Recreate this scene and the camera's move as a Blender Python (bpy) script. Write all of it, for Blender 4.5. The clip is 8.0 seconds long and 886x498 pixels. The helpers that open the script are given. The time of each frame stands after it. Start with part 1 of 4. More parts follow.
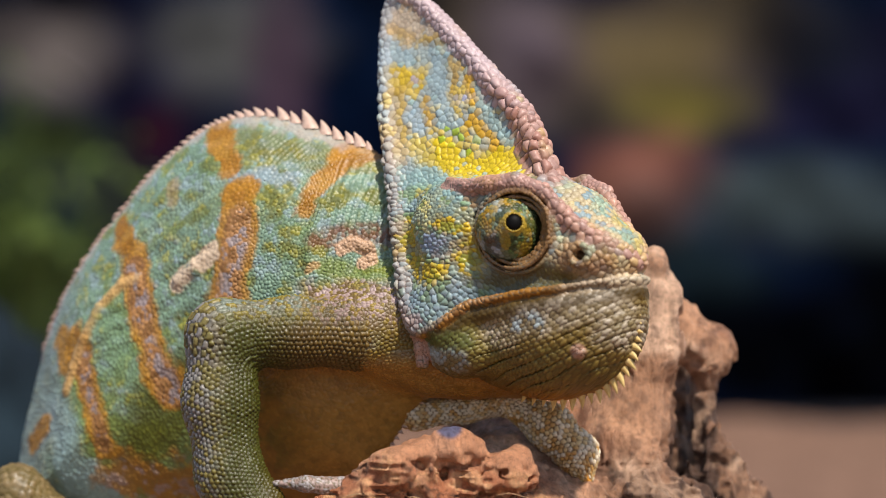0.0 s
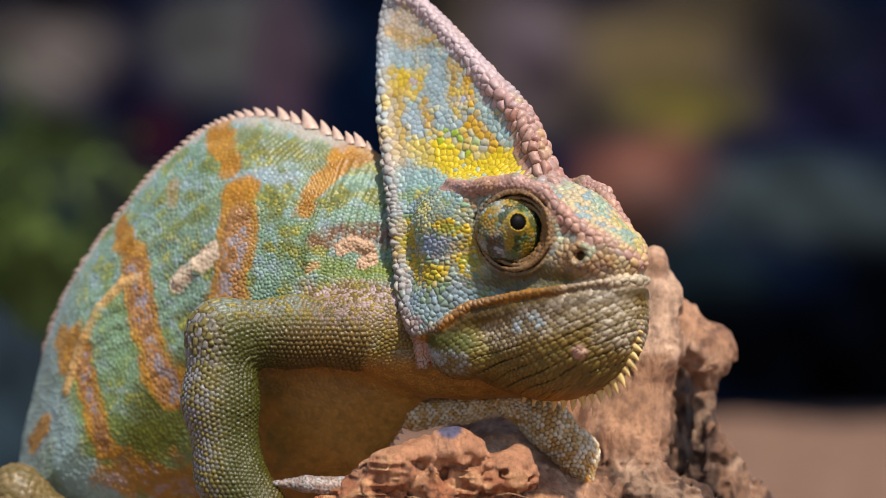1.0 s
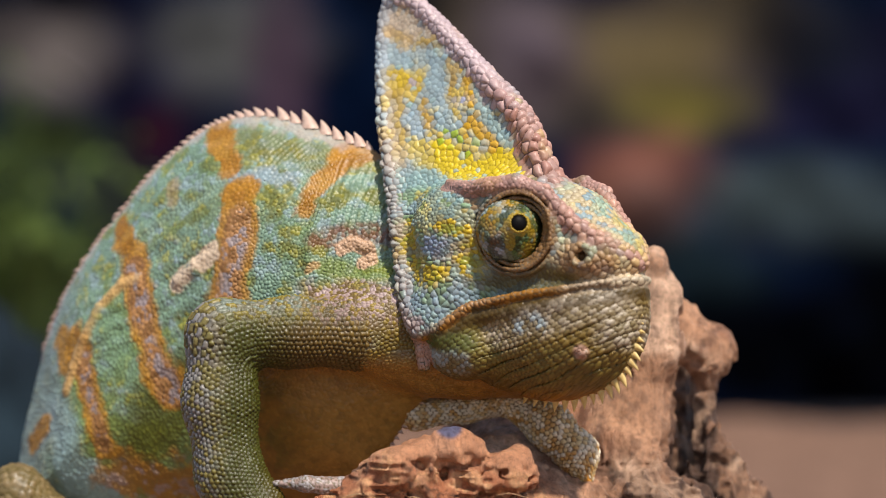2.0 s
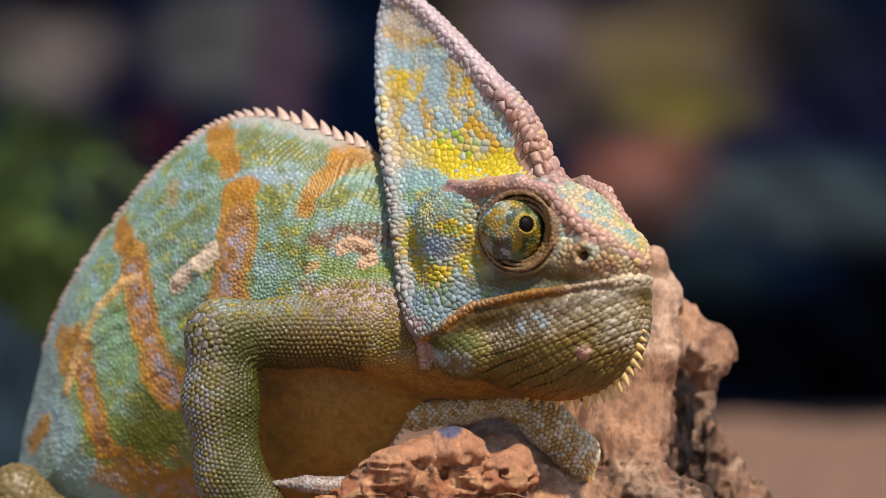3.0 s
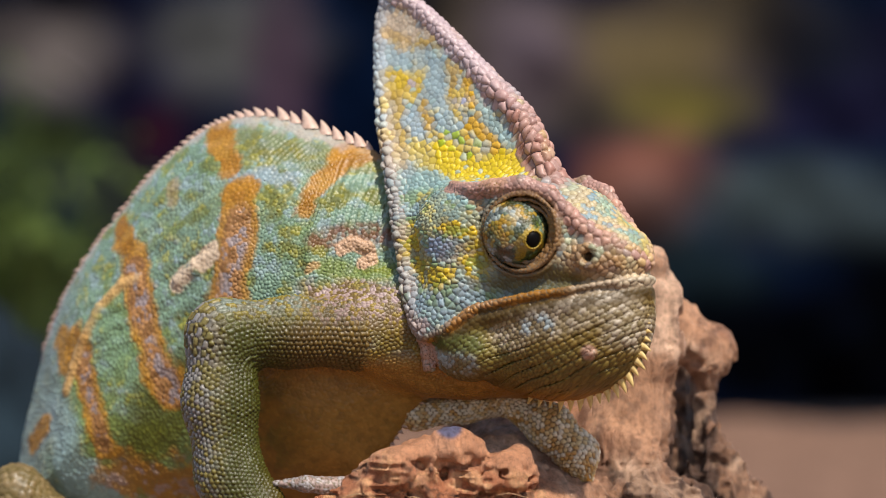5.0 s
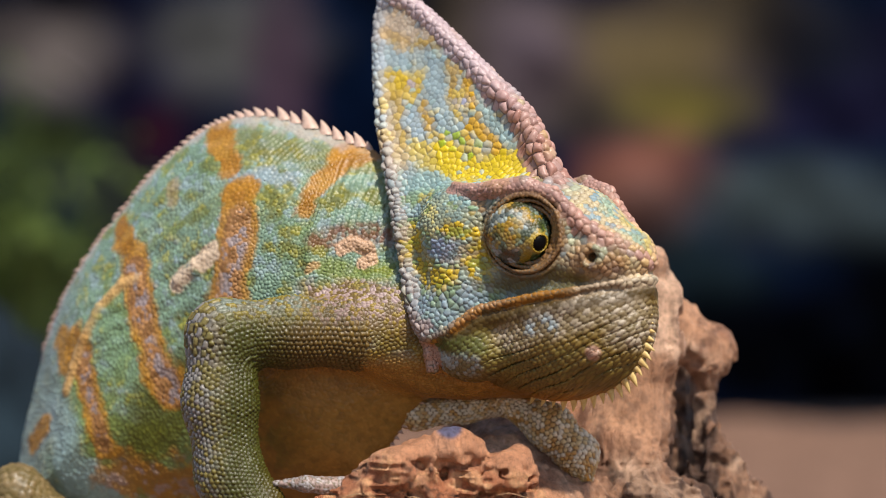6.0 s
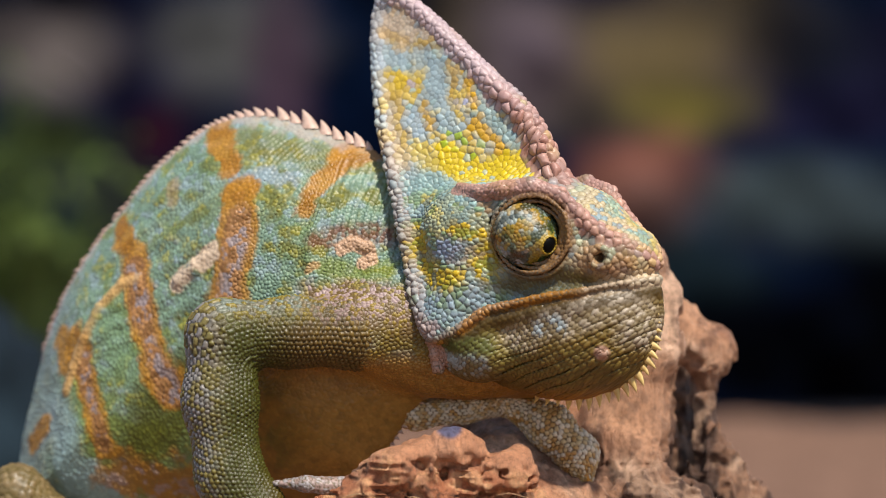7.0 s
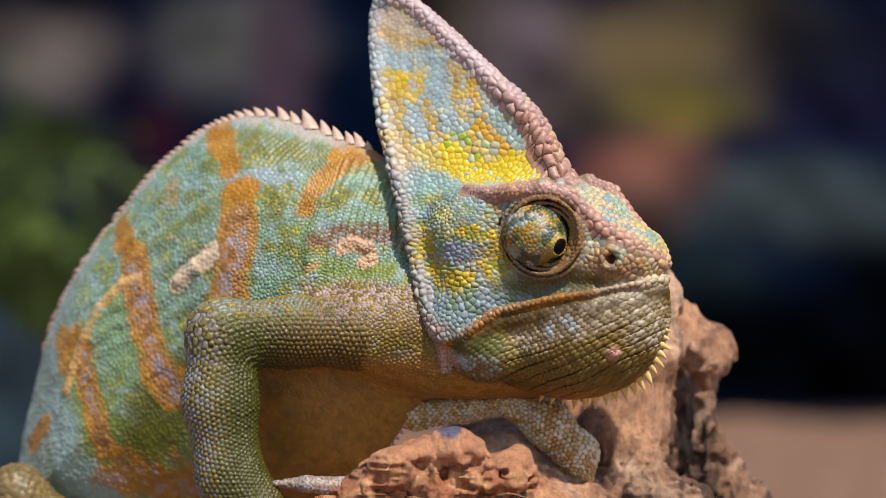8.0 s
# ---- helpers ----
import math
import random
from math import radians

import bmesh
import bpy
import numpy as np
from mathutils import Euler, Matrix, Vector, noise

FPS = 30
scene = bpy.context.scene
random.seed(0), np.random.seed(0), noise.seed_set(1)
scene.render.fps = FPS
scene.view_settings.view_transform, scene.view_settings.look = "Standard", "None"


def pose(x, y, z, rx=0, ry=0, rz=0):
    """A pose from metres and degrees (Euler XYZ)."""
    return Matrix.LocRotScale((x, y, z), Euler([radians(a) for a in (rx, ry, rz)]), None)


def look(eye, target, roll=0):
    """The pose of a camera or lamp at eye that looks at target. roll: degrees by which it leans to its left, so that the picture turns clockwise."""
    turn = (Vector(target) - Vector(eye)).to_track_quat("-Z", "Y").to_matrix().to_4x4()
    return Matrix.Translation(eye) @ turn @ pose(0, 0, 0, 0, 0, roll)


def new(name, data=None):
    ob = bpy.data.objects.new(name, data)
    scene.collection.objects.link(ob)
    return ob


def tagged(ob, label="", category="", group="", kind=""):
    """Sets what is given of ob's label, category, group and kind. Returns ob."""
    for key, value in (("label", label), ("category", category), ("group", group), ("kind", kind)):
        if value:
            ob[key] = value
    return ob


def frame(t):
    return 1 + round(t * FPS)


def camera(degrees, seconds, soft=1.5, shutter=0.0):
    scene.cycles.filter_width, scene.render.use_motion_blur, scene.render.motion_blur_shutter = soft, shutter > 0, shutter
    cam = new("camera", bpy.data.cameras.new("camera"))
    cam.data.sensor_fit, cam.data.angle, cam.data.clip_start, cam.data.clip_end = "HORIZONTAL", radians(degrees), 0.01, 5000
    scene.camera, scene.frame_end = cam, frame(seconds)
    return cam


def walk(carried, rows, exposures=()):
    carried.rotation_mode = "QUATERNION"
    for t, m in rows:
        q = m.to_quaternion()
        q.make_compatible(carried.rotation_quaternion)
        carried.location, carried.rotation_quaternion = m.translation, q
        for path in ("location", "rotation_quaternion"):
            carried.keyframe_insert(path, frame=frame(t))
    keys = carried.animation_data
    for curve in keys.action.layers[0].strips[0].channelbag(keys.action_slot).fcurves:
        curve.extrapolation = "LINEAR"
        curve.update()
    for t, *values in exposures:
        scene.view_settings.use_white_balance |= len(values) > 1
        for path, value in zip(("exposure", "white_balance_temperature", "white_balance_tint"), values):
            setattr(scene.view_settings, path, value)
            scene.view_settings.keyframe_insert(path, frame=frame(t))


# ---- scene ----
H = 0.16                      # height of the lens above the ground, metres
EYE = (0, -0.3688, H)
cam = camera(24, 8.0, soft=0.75)
cam.data.dof.use_dof = True
cam.data.dof.focus_distance = 0.374
cam.data.dof.aperture_fstop = 10
walk(cam, [(0.0, look(EYE, (0, 0, H))), (8.0, look(EYE, (0, 0, H)))], [(0.0, 0.04), (8.0, 0.04)])

# ---- light ----
world = bpy.data.worlds.new("world")
scene.world = world
world.use_nodes = True
wn = world.node_tree
sky = wn.nodes.new("ShaderNodeTexSky")
sky.sky_type, sky.sun_disc = "NISHITA", False
sky.sun_elevation, sky.sun_rotation = radians(54.7), radians(150)
wn.nodes["Background"].inputs["Strength"].default_value = 0.12
wn.links.new(sky.outputs["Color"], wn.nodes["Background"].inputs["Color"])
sun = new("sun", bpy.data.lights.new("sun", "SUN"))
sun.data.energy, sun.data.angle, sun.data.color = 5.0, radians(2.5), (1.0, 0.93, 0.83)
sun.matrix_world = look((0.29, -0.50, 0.815), (0, 0, 0))


# ---- materials ----
def lin(r, g, b):
    return tuple((c / 255) ** 2.2 for c in (r, g, b))


class Mat:
    """A small builder for node materials."""

    def __init__(self, name, rough=0.6, spec=0.4):
        self.m = bpy.data.materials.new(name)
        self.m.use_nodes = True
        self.t = self.m.node_tree
        self.p = self.t.nodes["Principled BSDF"]
        self.p.inputs["Roughness"].default_value = rough
        self.p.inputs["Specular IOR Level"].default_value = spec
        self.co = self.n("ShaderNodeTexCoord").outputs["Object"]

    def n(self, kind, **values):
        node = self.t.nodes.new(kind)
        for k, v in values.items():
            node.inputs[k.replace("_", " ")].default_value = v
        return node

    def link(self, a, b):
        self.t.links.new(a, b)

    def noise(self, scale, detail=4.0, rough=0.6, stretch=None):
        node = self.n("ShaderNodeTexNoise", Scale=scale, Detail=detail, Roughness=rough)
        src = self.co
        if stretch:
            mp = self.n("ShaderNodeMapping", Scale=stretch)
            self.link(src, mp.inputs["Vector"])
            src = mp.outputs["Vector"]
        self.link(src, node.inputs["Vector"])
        return node.outputs["Fac"]

    def ramp(self, fac, stops):
        node = self.n("ShaderNodeValToRGB")
        e = node.color_ramp.elements
        while len(e) < len(stops):
            e.new(0.5)
        for el, (pos, col) in zip(e, stops):
            el.position, el.color = pos, (*col, 1)
        self.link(fac, node.inputs["Fac"])
        return node.outputs["Color"]

    def mix(self, fac, a, b, blend="MIX"):
        node = self.t.nodes.new("ShaderNodeMix")
        node.data_type, node.blend_type = "RGBA", blend
        for sock, v in ((node.inputs[0], fac), (node.inputs[6], a), (node.inputs[7], b)):
            if isinstance(v, bpy.types.NodeSocket):
                self.link(v, sock)
            elif isinstance(v, tuple):
                sock.default_value = (*v, 1)
            else:
                sock.default_value = v
        return node.outputs[2]

    def color(self, src):
        self.link(src, self.p.inputs["Base Color"])
        return self

    def bump(self, height, strength, dist):
        node = self.n("ShaderNodeBump", Strength=strength, Distance=dist)
        self.link(height, node.inputs["Height"])
        self.link(node.outputs["Normal"], self.p.inputs["Normal"])
        return self

    def gloss(self, src):
        self.link(src, self.p.inputs["Roughness"])
        return self


def skin_material(name, rough=0.48):
    k = Mat(name, rough, 0.5)
    a = k.n("ShaderNodeAttribute")
    a.attribute_name = "pigment"
    grain = k.noise(900, 4, 0.7)
    mottled = k.mix(0.22, a.outputs["Color"], k.ramp(k.noise(260, 5, 0.7), [(0.3, (0.30, 0.27, 0.20)), (0.7, (1.0, 1.0, 1.0))]), "MULTIPLY")
    k.color(k.mix(0.16, mottled, k.ramp(grain, [(0.35, (0.35, 0.33, 0.28)), (0.65, (1, 1, 1))]), "MULTIPLY"))
    k.gloss(k.ramp(grain, [(0.3, (0.34,) * 3), (0.7, (0.56,) * 3)]))
    return k.bump(k.noise(2200, 5, 0.65), 0.35, 0.00012).m


def plain_material(name, a, b, scale, rough, spec=0.4, relief=0.2, depth=0.0002):
    k = Mat(name, rough, spec)
    fac = k.noise(scale, 6, 0.65)
    k.color(k.ramp(fac, [(0.3, a), (0.7, b)]))
    return k.bump(k.noise(scale * 3, 5, 0.6), relief, depth).m


SKIN = skin_material("scaly_skin")
EYESKIN = skin_material("eye_skin", 0.4)
SPIKE = plain_material("horn_spike", lin(196, 160, 84), lin(232, 206, 146), 500, 0.45)
PINKSPIKE = plain_material("pale_crest_spike", lin(176, 142, 126), lin(220, 192, 174), 500, 0.5)
CLAW = plain_material("amber_claw", lin(190, 120, 40), lin(225, 165, 80), 600, 0.3)
PUPIL = plain_material("black_pupil", (0.002, 0.002, 0.002), (0.005, 0.004, 0.004), 300, 0.5, 0.08, 0.0)


def wood_material():
    k = Mat("weathered_wood", 0.5, 0.5)
    a = k.n("ShaderNodeAttribute")
    a.attribute_name = "pigment"
    grain = k.noise(330, 8, 0.75, (1.0, 1.0, 0.16))
    base = k.mix(0.55, a.outputs["Color"], k.ramp(grain, [(0.28, (0.16, 0.10, 0.07)), (0.42, (0.80, 0.74, 0.70)), (0.58, (1.2, 1.15, 1.1)), (0.75, (1.6, 1.5, 1.4))]), "MULTIPLY")
    k.color(k.mix(0.6, base, k.ramp(k.noise(1100, 6, 0.75), [(0.33, (0.30, 0.24, 0.20)), (0.52, (1, 1, 1))]), "MULTIPLY"))
    k.gloss(k.ramp(k.noise(140, 5), [(0.35, (0.2,) * 3), (0.65, (0.6,) * 3)]))
    return k.bump(k.noise(700, 10, 0.75, (1.0, 1.0, 0.22)), 1.0, 0.0012).m


WOOD = wood_material()


# ---- shaping tools: implicit forms in millimetres, meshed on a grid ----
def ell(p, c, r):
    k0 = k1 = 0.0
    for i in range(3):
        q = (p[:, i] - c[i]) / r[i]
        k0 = k0 + q * q
        q = q / r[i]
        k1 = k1 + q * q
    k0 = np.sqrt(k0)
    return k0 * (k0 - 1) / np.maximum(np.sqrt(k1), 1e-6)


def seg_dist(p, a, b):
    """Distance to a stretch from a to b, and the share of the way along it."""
    a, b = [float(x) for x in a], [float(x) for x in b]
    ab = [y - x for x, y in zip(a, b)]
    cols = [p[:, i] - a[i] for i in range(len(a))]
    t = np.clip(sum(c * d for c, d in zip(cols, ab)) / max(sum(d * d for d in ab), 1e-12), 0, 1)
    out = 0.0
    for c, d in zip(cols, ab):
        e = c - t * d
        out = out + e * e
    return np.sqrt(out), t


def cone(p, a, b, ra, rb):
    d, t = seg_dist(p, a, b)
    return d - (ra + (rb - ra) * t)


def smin(a, b, k):
    h = np.maximum(k - np.abs(a - b), 0) / k
    return np.minimum(a, b) - h * h * k / 4


def smax(a, b, k):
    return -smin(-a, -b, k)


def chain(p, pts, radii, k=0.5):
    f = None
    for a, b, ra, rb in zip(pts, pts[1:], radii, radii[1:]):
        g = cone(p, a, b, ra, rb)
        f = g if f is None else smin(f, g, k)
    return f


def torus(p, c, axis, big, small):
    a = np.array(axis, float)
    a /= np.sqrt(a @ a)
    q = p - np.array(c)
    h = q @ a
    rad = np.sqrt(np.maximum((q * q).sum(1) - h * h, 0))
    return np.sqrt((rad - big) ** 2 + h * h) - small


def smooth_line(pts, per=6, closed=False):
    """A Catmull-Rom line through the points."""
    pts = np.array(pts, float)
    n = len(pts)
    ext = np.vstack([pts[-1:], pts, pts[:2]]) if closed else np.vstack([2 * pts[:1] - pts[1:2], pts, 2 * pts[-1:] - pts[-2:-1]])
    out = []
    for i in range(n if closed else n - 1):
        a, b, c, d = ext[i:i + 4]
        for t in np.arange(per) / per:
            out.append(0.5 * (2 * b + (c - a) * t + (2 * a - 5 * b + 4 * c - d) * t * t + (3 * b - a - 3 * c + d) * t ** 3))
    if not closed:
        out.append(pts[-1])
    return np.array(out)


class Profile:
    """Signed distance to a closed outline in a plane, positive inside, sampled on a grid."""

    def __init__(self, pts, step=0.5, margin=12):
        poly = smooth_line(pts, 6, True)
        self.lo, self.step = poly.min(0) - margin, step
        n = np.ceil((poly.max(0) + margin - self.lo) / step).astype(int) + 2
        g = np.stack(np.meshgrid(np.arange(n[0]), np.arange(n[1]), indexing="ij"), -1) * step + self.lo
        best = np.full(n, 1e9)
        inside = np.zeros(n, bool)
        for a, b in zip(poly, np.roll(poly, -1, 0)):
            ab = b - a
            t = np.clip(((g - a) @ ab) / (ab @ ab + 1e-12), 0, 1)
            best = np.minimum(best, ((g - a - t[..., None] * ab) ** 2).sum(-1))
            if a[1] != b[1]:
                cross = (a[1] > g[..., 1]) != (b[1] > g[..., 1])
                inside ^= cross & (g[..., 0] < a[0] + (g[..., 1] - a[1]) * ab[0] / ab[1])
        self.d = np.where(inside, 1, -1) * np.sqrt(best)

    def __call__(self, x, y):
        u = np.clip((x - self.lo[0]) / self.step, 0, self.d.shape[0] - 1.001)
        v = np.clip((y - self.lo[1]) / self.step, 0, self.d.shape[1] - 1.001)
        i, j = u.astype(int), v.astype(int)
        u, v, d = u - i, v - j, self.d
        return (d[i, j] * (1 - u) + d[i + 1, j] * u) * (1 - v) + (d[i, j + 1] * (1 - u) + d[i + 1, j + 1] * u) * v


def hashed(i, j, k, seed):
    n = (i * 374761393 + j * 668265263 + k * 2147483647 + seed * 974711) & 0x7FFFFFFF
    n = ((n ^ (n >> 13)) * 1274126177) & 0x7FFFFFFF
    return ((n ^ (n >> 16)) & 0xFFFF) / 65535.0


def vnoise(p, size, seed=0):
    """Smooth value noise, -1 to 1."""
    steps = (374761393, 668265263, 2147483647)
    base, f = np.full(len(p), seed * 974711 & 0xFFFFFFFF, np.uint32), []
    for ax in range(3):
        q = p[:, ax] / size
        i = np.floor(q)
        t = (q - i).astype(np.float32)
        f.append(t * t * (3 - 2 * t))
        base += i.astype(np.int64).astype(np.uint32) * np.uint32(steps[ax])

    def corner(dx, dy, dz):
        n = base + np.uint32((dx * steps[0] + dy * steps[1] + dz * steps[2]) & 0xFFFFFFFF)
        n &= np.uint32(0x7FFFFFFF)
        n ^= n >> np.uint32(13)
        n *= np.uint32(1274126177)
        n &= np.uint32(0x7FFFFFFF)
        n ^= n >> np.uint32(16)
        n &= np.uint32(0xFFFF)
        return n.astype(np.float32)

    def row(dx, dy):
        a = corner(dx, dy, 0)
        return a + (corner(dx, dy, 1) - a) * f[2]

    def face(dx):
        a = row(dx, 0)
        return a + (row(dx, 1) - a) * f[1]

    a = face(0)
    return (a + (face(1) - a) * f[0]).astype(float) * (2 / 65535.0) - 1


def fbm(p, size, octaves=4, seed=0):
    out, a = 0, 1.0
    for o in range(octaves):
        out = out + a * vnoise(p, size, seed + 17 * o)
        size, a = size / 2.03, a * 0.5
    return out


def mesh_form(f, lo, hi, h):
    """Vertices and quads of the surface f = 0 (naive surface nets; f is only worked out near the surface)."""
    lo, hi = np.array(lo, float), np.array(hi, float)
    B = 4
    nb = np.ceil((hi - lo) / (h * B)).astype(int)
    bi = np.stack(np.meshgrid(*[np.arange(n) for n in nb], indexing="ij"), -1).reshape(-1, 3)
    fc = f(lo + (bi + 0.5) * h * B)
    near = np.abs(fc) < h * B * 1.6
    F = np.repeat(np.repeat(np.repeat(np.where(fc < 0, -9.0, 9.0).reshape(nb), B, 0), B, 1), B, 2).astype(np.float32)
    off = np.stack(np.meshgrid(*[np.arange(B)] * 3, indexing="ij"), -1).reshape(-1, 3)
    kept = bi[near]
    for s in range(0, len(kept), 6000):
        ix = (kept[s:s + 6000, None, :] * B + off[None]).reshape(-1, 3)
        F[ix[:, 0], ix[:, 1], ix[:, 2]] = f(lo + ix * h)
    F[[0, -1]] = np.maximum(F[[0, -1]], 0.01)
    F[:, [0, -1]] = np.maximum(F[:, [0, -1]], 0.01)
    F[:, :, [0, -1]] = np.maximum(F[:, :, [0, -1]], 0.01)
    S = F < 0
    n = np.array(F.shape) - 1
    cnt = np.zeros(n, np.uint8)
    corners = [(a, b, c) for a in (0, 1) for b in (0, 1) for c in (0, 1)]
    for a, b, c in corners:
        cnt += S[a:a + n[0], b:b + n[1], c:c + n[2]]
    act = np.argwhere((cnt > 0) & (cnt < 8))
    val = {k: F[act[:, 0] + k[0], act[:, 1] + k[1], act[:, 2] + k[2]].astype(float) for k in corners}
    acc, num = np.zeros((len(act), 3)), np.zeros(len(act))
    for k in corners:
        for ax in range(3):
            if k[ax] == 0:
                k2 = tuple(1 if i == ax else k[i] for i in range(3))
                a, b = val[k], val[k2]
                x = (a < 0) != (b < 0)
                t = np.where(x, a / np.where(x, a - b, 1), 0)
                pos = np.tile(np.array(k, float), (len(act), 1))
                pos[:, ax] += t
                acc += pos * x[:, None]
                num += x
    verts = lo + (act + acc / num[:, None]) * h
    index = np.full(n, -1, np.int64)
    index[act[:, 0], act[:, 1], act[:, 2]] = np.arange(len(act))
    quads = []
    for ax in range(3):
        o1, o2 = (ax + 1) % 3, (ax + 2) % 3
        s0 = [slice(1, n[i]) for i in range(3)]
        s1 = list(s0)
        s0[ax], s1[ax] = slice(0, n[ax]), slice(1, n[ax] + 1)
        A, Bq = S[tuple(s0)], S[tuple(s1)]
        e = np.argwhere(A != Bq)
        flip = A[e[:, 0], e[:, 1], e[:, 2]]
        for i in range(3):
            if i != ax:
                e[:, i] += 1
        d1, d2 = np.eye(3, dtype=int)[o1], np.eye(3, dtype=int)[o2]
        q = np.stack([index[tuple((e - x).T)] for x in (d1 + d2, d2, 0 * d1, d1)], 1)
        q[~flip] = q[~flip][:, ::-1]
        quads.append(q)
    quads = np.vstack(quads)
    return verts, quads[(quads >= 0).all(1)]


def normals_of(v, q):
    fn = np.cross(v[q[:, 2]] - v[q[:, 0]], v[q[:, 3]] - v[q[:, 1]])
    out = np.zeros_like(v)
    for c in range(4):
        for ax in range(3):
            out[:, ax] += np.bincount(q[:, c], fn[:, ax], len(v))
    return out / np.maximum(np.sqrt((out ** 2).sum(1)), 1e-9)[:, None]


from mathutils import kdtree


def scatter(v, radius, rng, share=0.35):
    """Points spread over the surface, no two nearer than the radius there."""
    pick = rng.permutation(len(v))[:int(len(v) * share)]
    pts, rad = v[pick], radius[pick]
    cell = float(rad.max())
    keys = np.floor(pts / cell).astype(int)
    grid, out = {}, []
    around = [(a, b, c) for a in (-1, 0, 1) for b in (-1, 0, 1) for c in (-1, 0, 1)]
    for (x, y, z), r, (i, j, k) in zip(pts.tolist(), rad.tolist(), keys.tolist()):
        r2, ok = r * r, True
        for a, b, c in around:
            for (X, Y, Z) in grid.get((i + a, j + b, k + c), ()):
                if (X - x) ** 2 + (Y - y) ** 2 + (Z - z) ** 2 < r2:
                    ok = False
                    break
            if not ok:
                break
        if ok:
            grid.setdefault((i, j, k), []).append((x, y, z))
            out.append((x, y, z))
    return np.array(out)


def scales(v, nrm, radius, amp, rng, where=None, metric=None):
    """Grows a scale round each scattered point. Returns the moved vertices and each vertex's scale: its middle, chance number and height.
    A metric, the places stretched, gives longish scales."""
    if where is not None:
        out = v.copy(), v.copy(), np.full(len(v), 0.5), np.ones(len(v))
        done = scales(v[where], nrm[where], radius[where], amp[where], rng)
        for whole, piece in zip(out, done):
            whole[where] = piece
        return out
    room = v if metric is None else metric
    seeds = scatter(room, radius, rng)
    tree = kdtree.KDTree(len(seeds))
    for i, s in enumerate(seeds):
        tree.insert(s, i)
    tree.balance()
    near = np.empty(len(v), int)
    d = np.empty((len(v), 2))
    find = tree.find_n
    for i, co in enumerate(room.tolist()):
        (_, j, a), (_, _, b) = find(co, 2)
        near[i], d[i, 0], d[i, 1] = j, a, b
    edge = np.clip((d[:, 1] - d[:, 0]) / (radius * 1.1), 0, 1)
    dome = np.sqrt(1 - (1 - edge) ** 2)
    chance = rng.random(len(seeds))
    lift = amp * radius * (dome * (0.75 + 0.5 * chance[near]) - 0.55)
    count = np.maximum(np.bincount(near, minlength=len(seeds)), 1)
    middle = np.stack([np.bincount(near, v[:, k], len(seeds)) / count for k in range(3)], 1)
    return v + nrm * lift[:, None], middle[near], chance[near], dome


def lattice(a, b, size, rng, jitter=0.16):
    """Scales in staggered rows over a surface unrolled to (a, b). For each vertex: dome height, chance number, and the middle of its scale."""
    row_h = size * 0.86
    row = np.floor(b / row_h).astype(np.int64)
    d1, d2 = np.full(len(a), 1e9), np.full(len(a), 1e9)
    pick, ca, cb = np.zeros(len(a)), np.zeros(len(a)), np.zeros(len(a))
    for dr in (-1, 0, 1, 2):
        rr = row + dr
        shift = (rr & 1) * 0.5 * size
        colm = np.floor((a - shift) / size).astype(np.int64)
        for dc in (-1, 0, 1, 2):
            cc = colm + dc
            ja, jb = hashed(rr, cc, cc * 0, 3) - 0.5, hashed(rr, cc, cc * 0, 5) - 0.5
            x = cc * size + shift + 2 * jitter * size * ja
            y = rr * row_h + 2 * jitter * size * jb
            d = np.hypot(x - a, y - b)
            near = d < d1
            d2 = np.where(near, d1, np.minimum(d2, d))
            pick = np.where(near, hashed(rr, cc, cc * 0, 9), pick)
            ca, cb = np.where(near, x, ca), np.where(near, y, cb)
            d1 = np.where(near, d, d1)
    edge = np.clip((d2 - d1) / (size * 0.8), 0, 1)
    return np.sqrt(1 - (1 - edge) ** 2), pick, ca, cb


def unroll(v, pts):
    """Length along a bent limb and the way round it, for each vertex."""
    pts = smooth_line(pts, 10)
    for _ in range(60):
        pts[1:-1] = 0.5 * pts[1:-1] + 0.25 * (pts[:-2] + pts[2:])
    pts = np.vstack([pts[0] + 6 * (pts[0] - pts[1]) / np.linalg.norm(pts[0] - pts[1]), pts, pts[-1] + 6 * (pts[-1] - pts[-2]) / np.linalg.norm(pts[-1] - pts[-2])])
    best, a, b, run = np.full(len(v), 1e9), np.zeros(len(v)), np.zeros(len(v)), 0.0
    for p0, p1 in zip(pts, pts[1:]):
        ab = p1 - p0
        length = np.sqrt(ab @ ab)
        t = np.clip((v - p0) @ ab / length ** 2, 0, 1)
        off = v - p0 - t[:, None] * ab
        d = np.sqrt((off ** 2).sum(1))
        ax = ab / length
        e1 = np.cross(ax, (0.0, 1.0, 0.0))
        e1 /= np.sqrt(e1 @ e1)
        e2 = np.cross(ax, e1)
        ang = np.arctan2(off @ e1, off @ e2)
        near = d < best
        best = np.where(near, d, best)
        a = np.where(near, run + t * length, a)
        b = np.where(near, ang, b)
        run += length
    return a, b


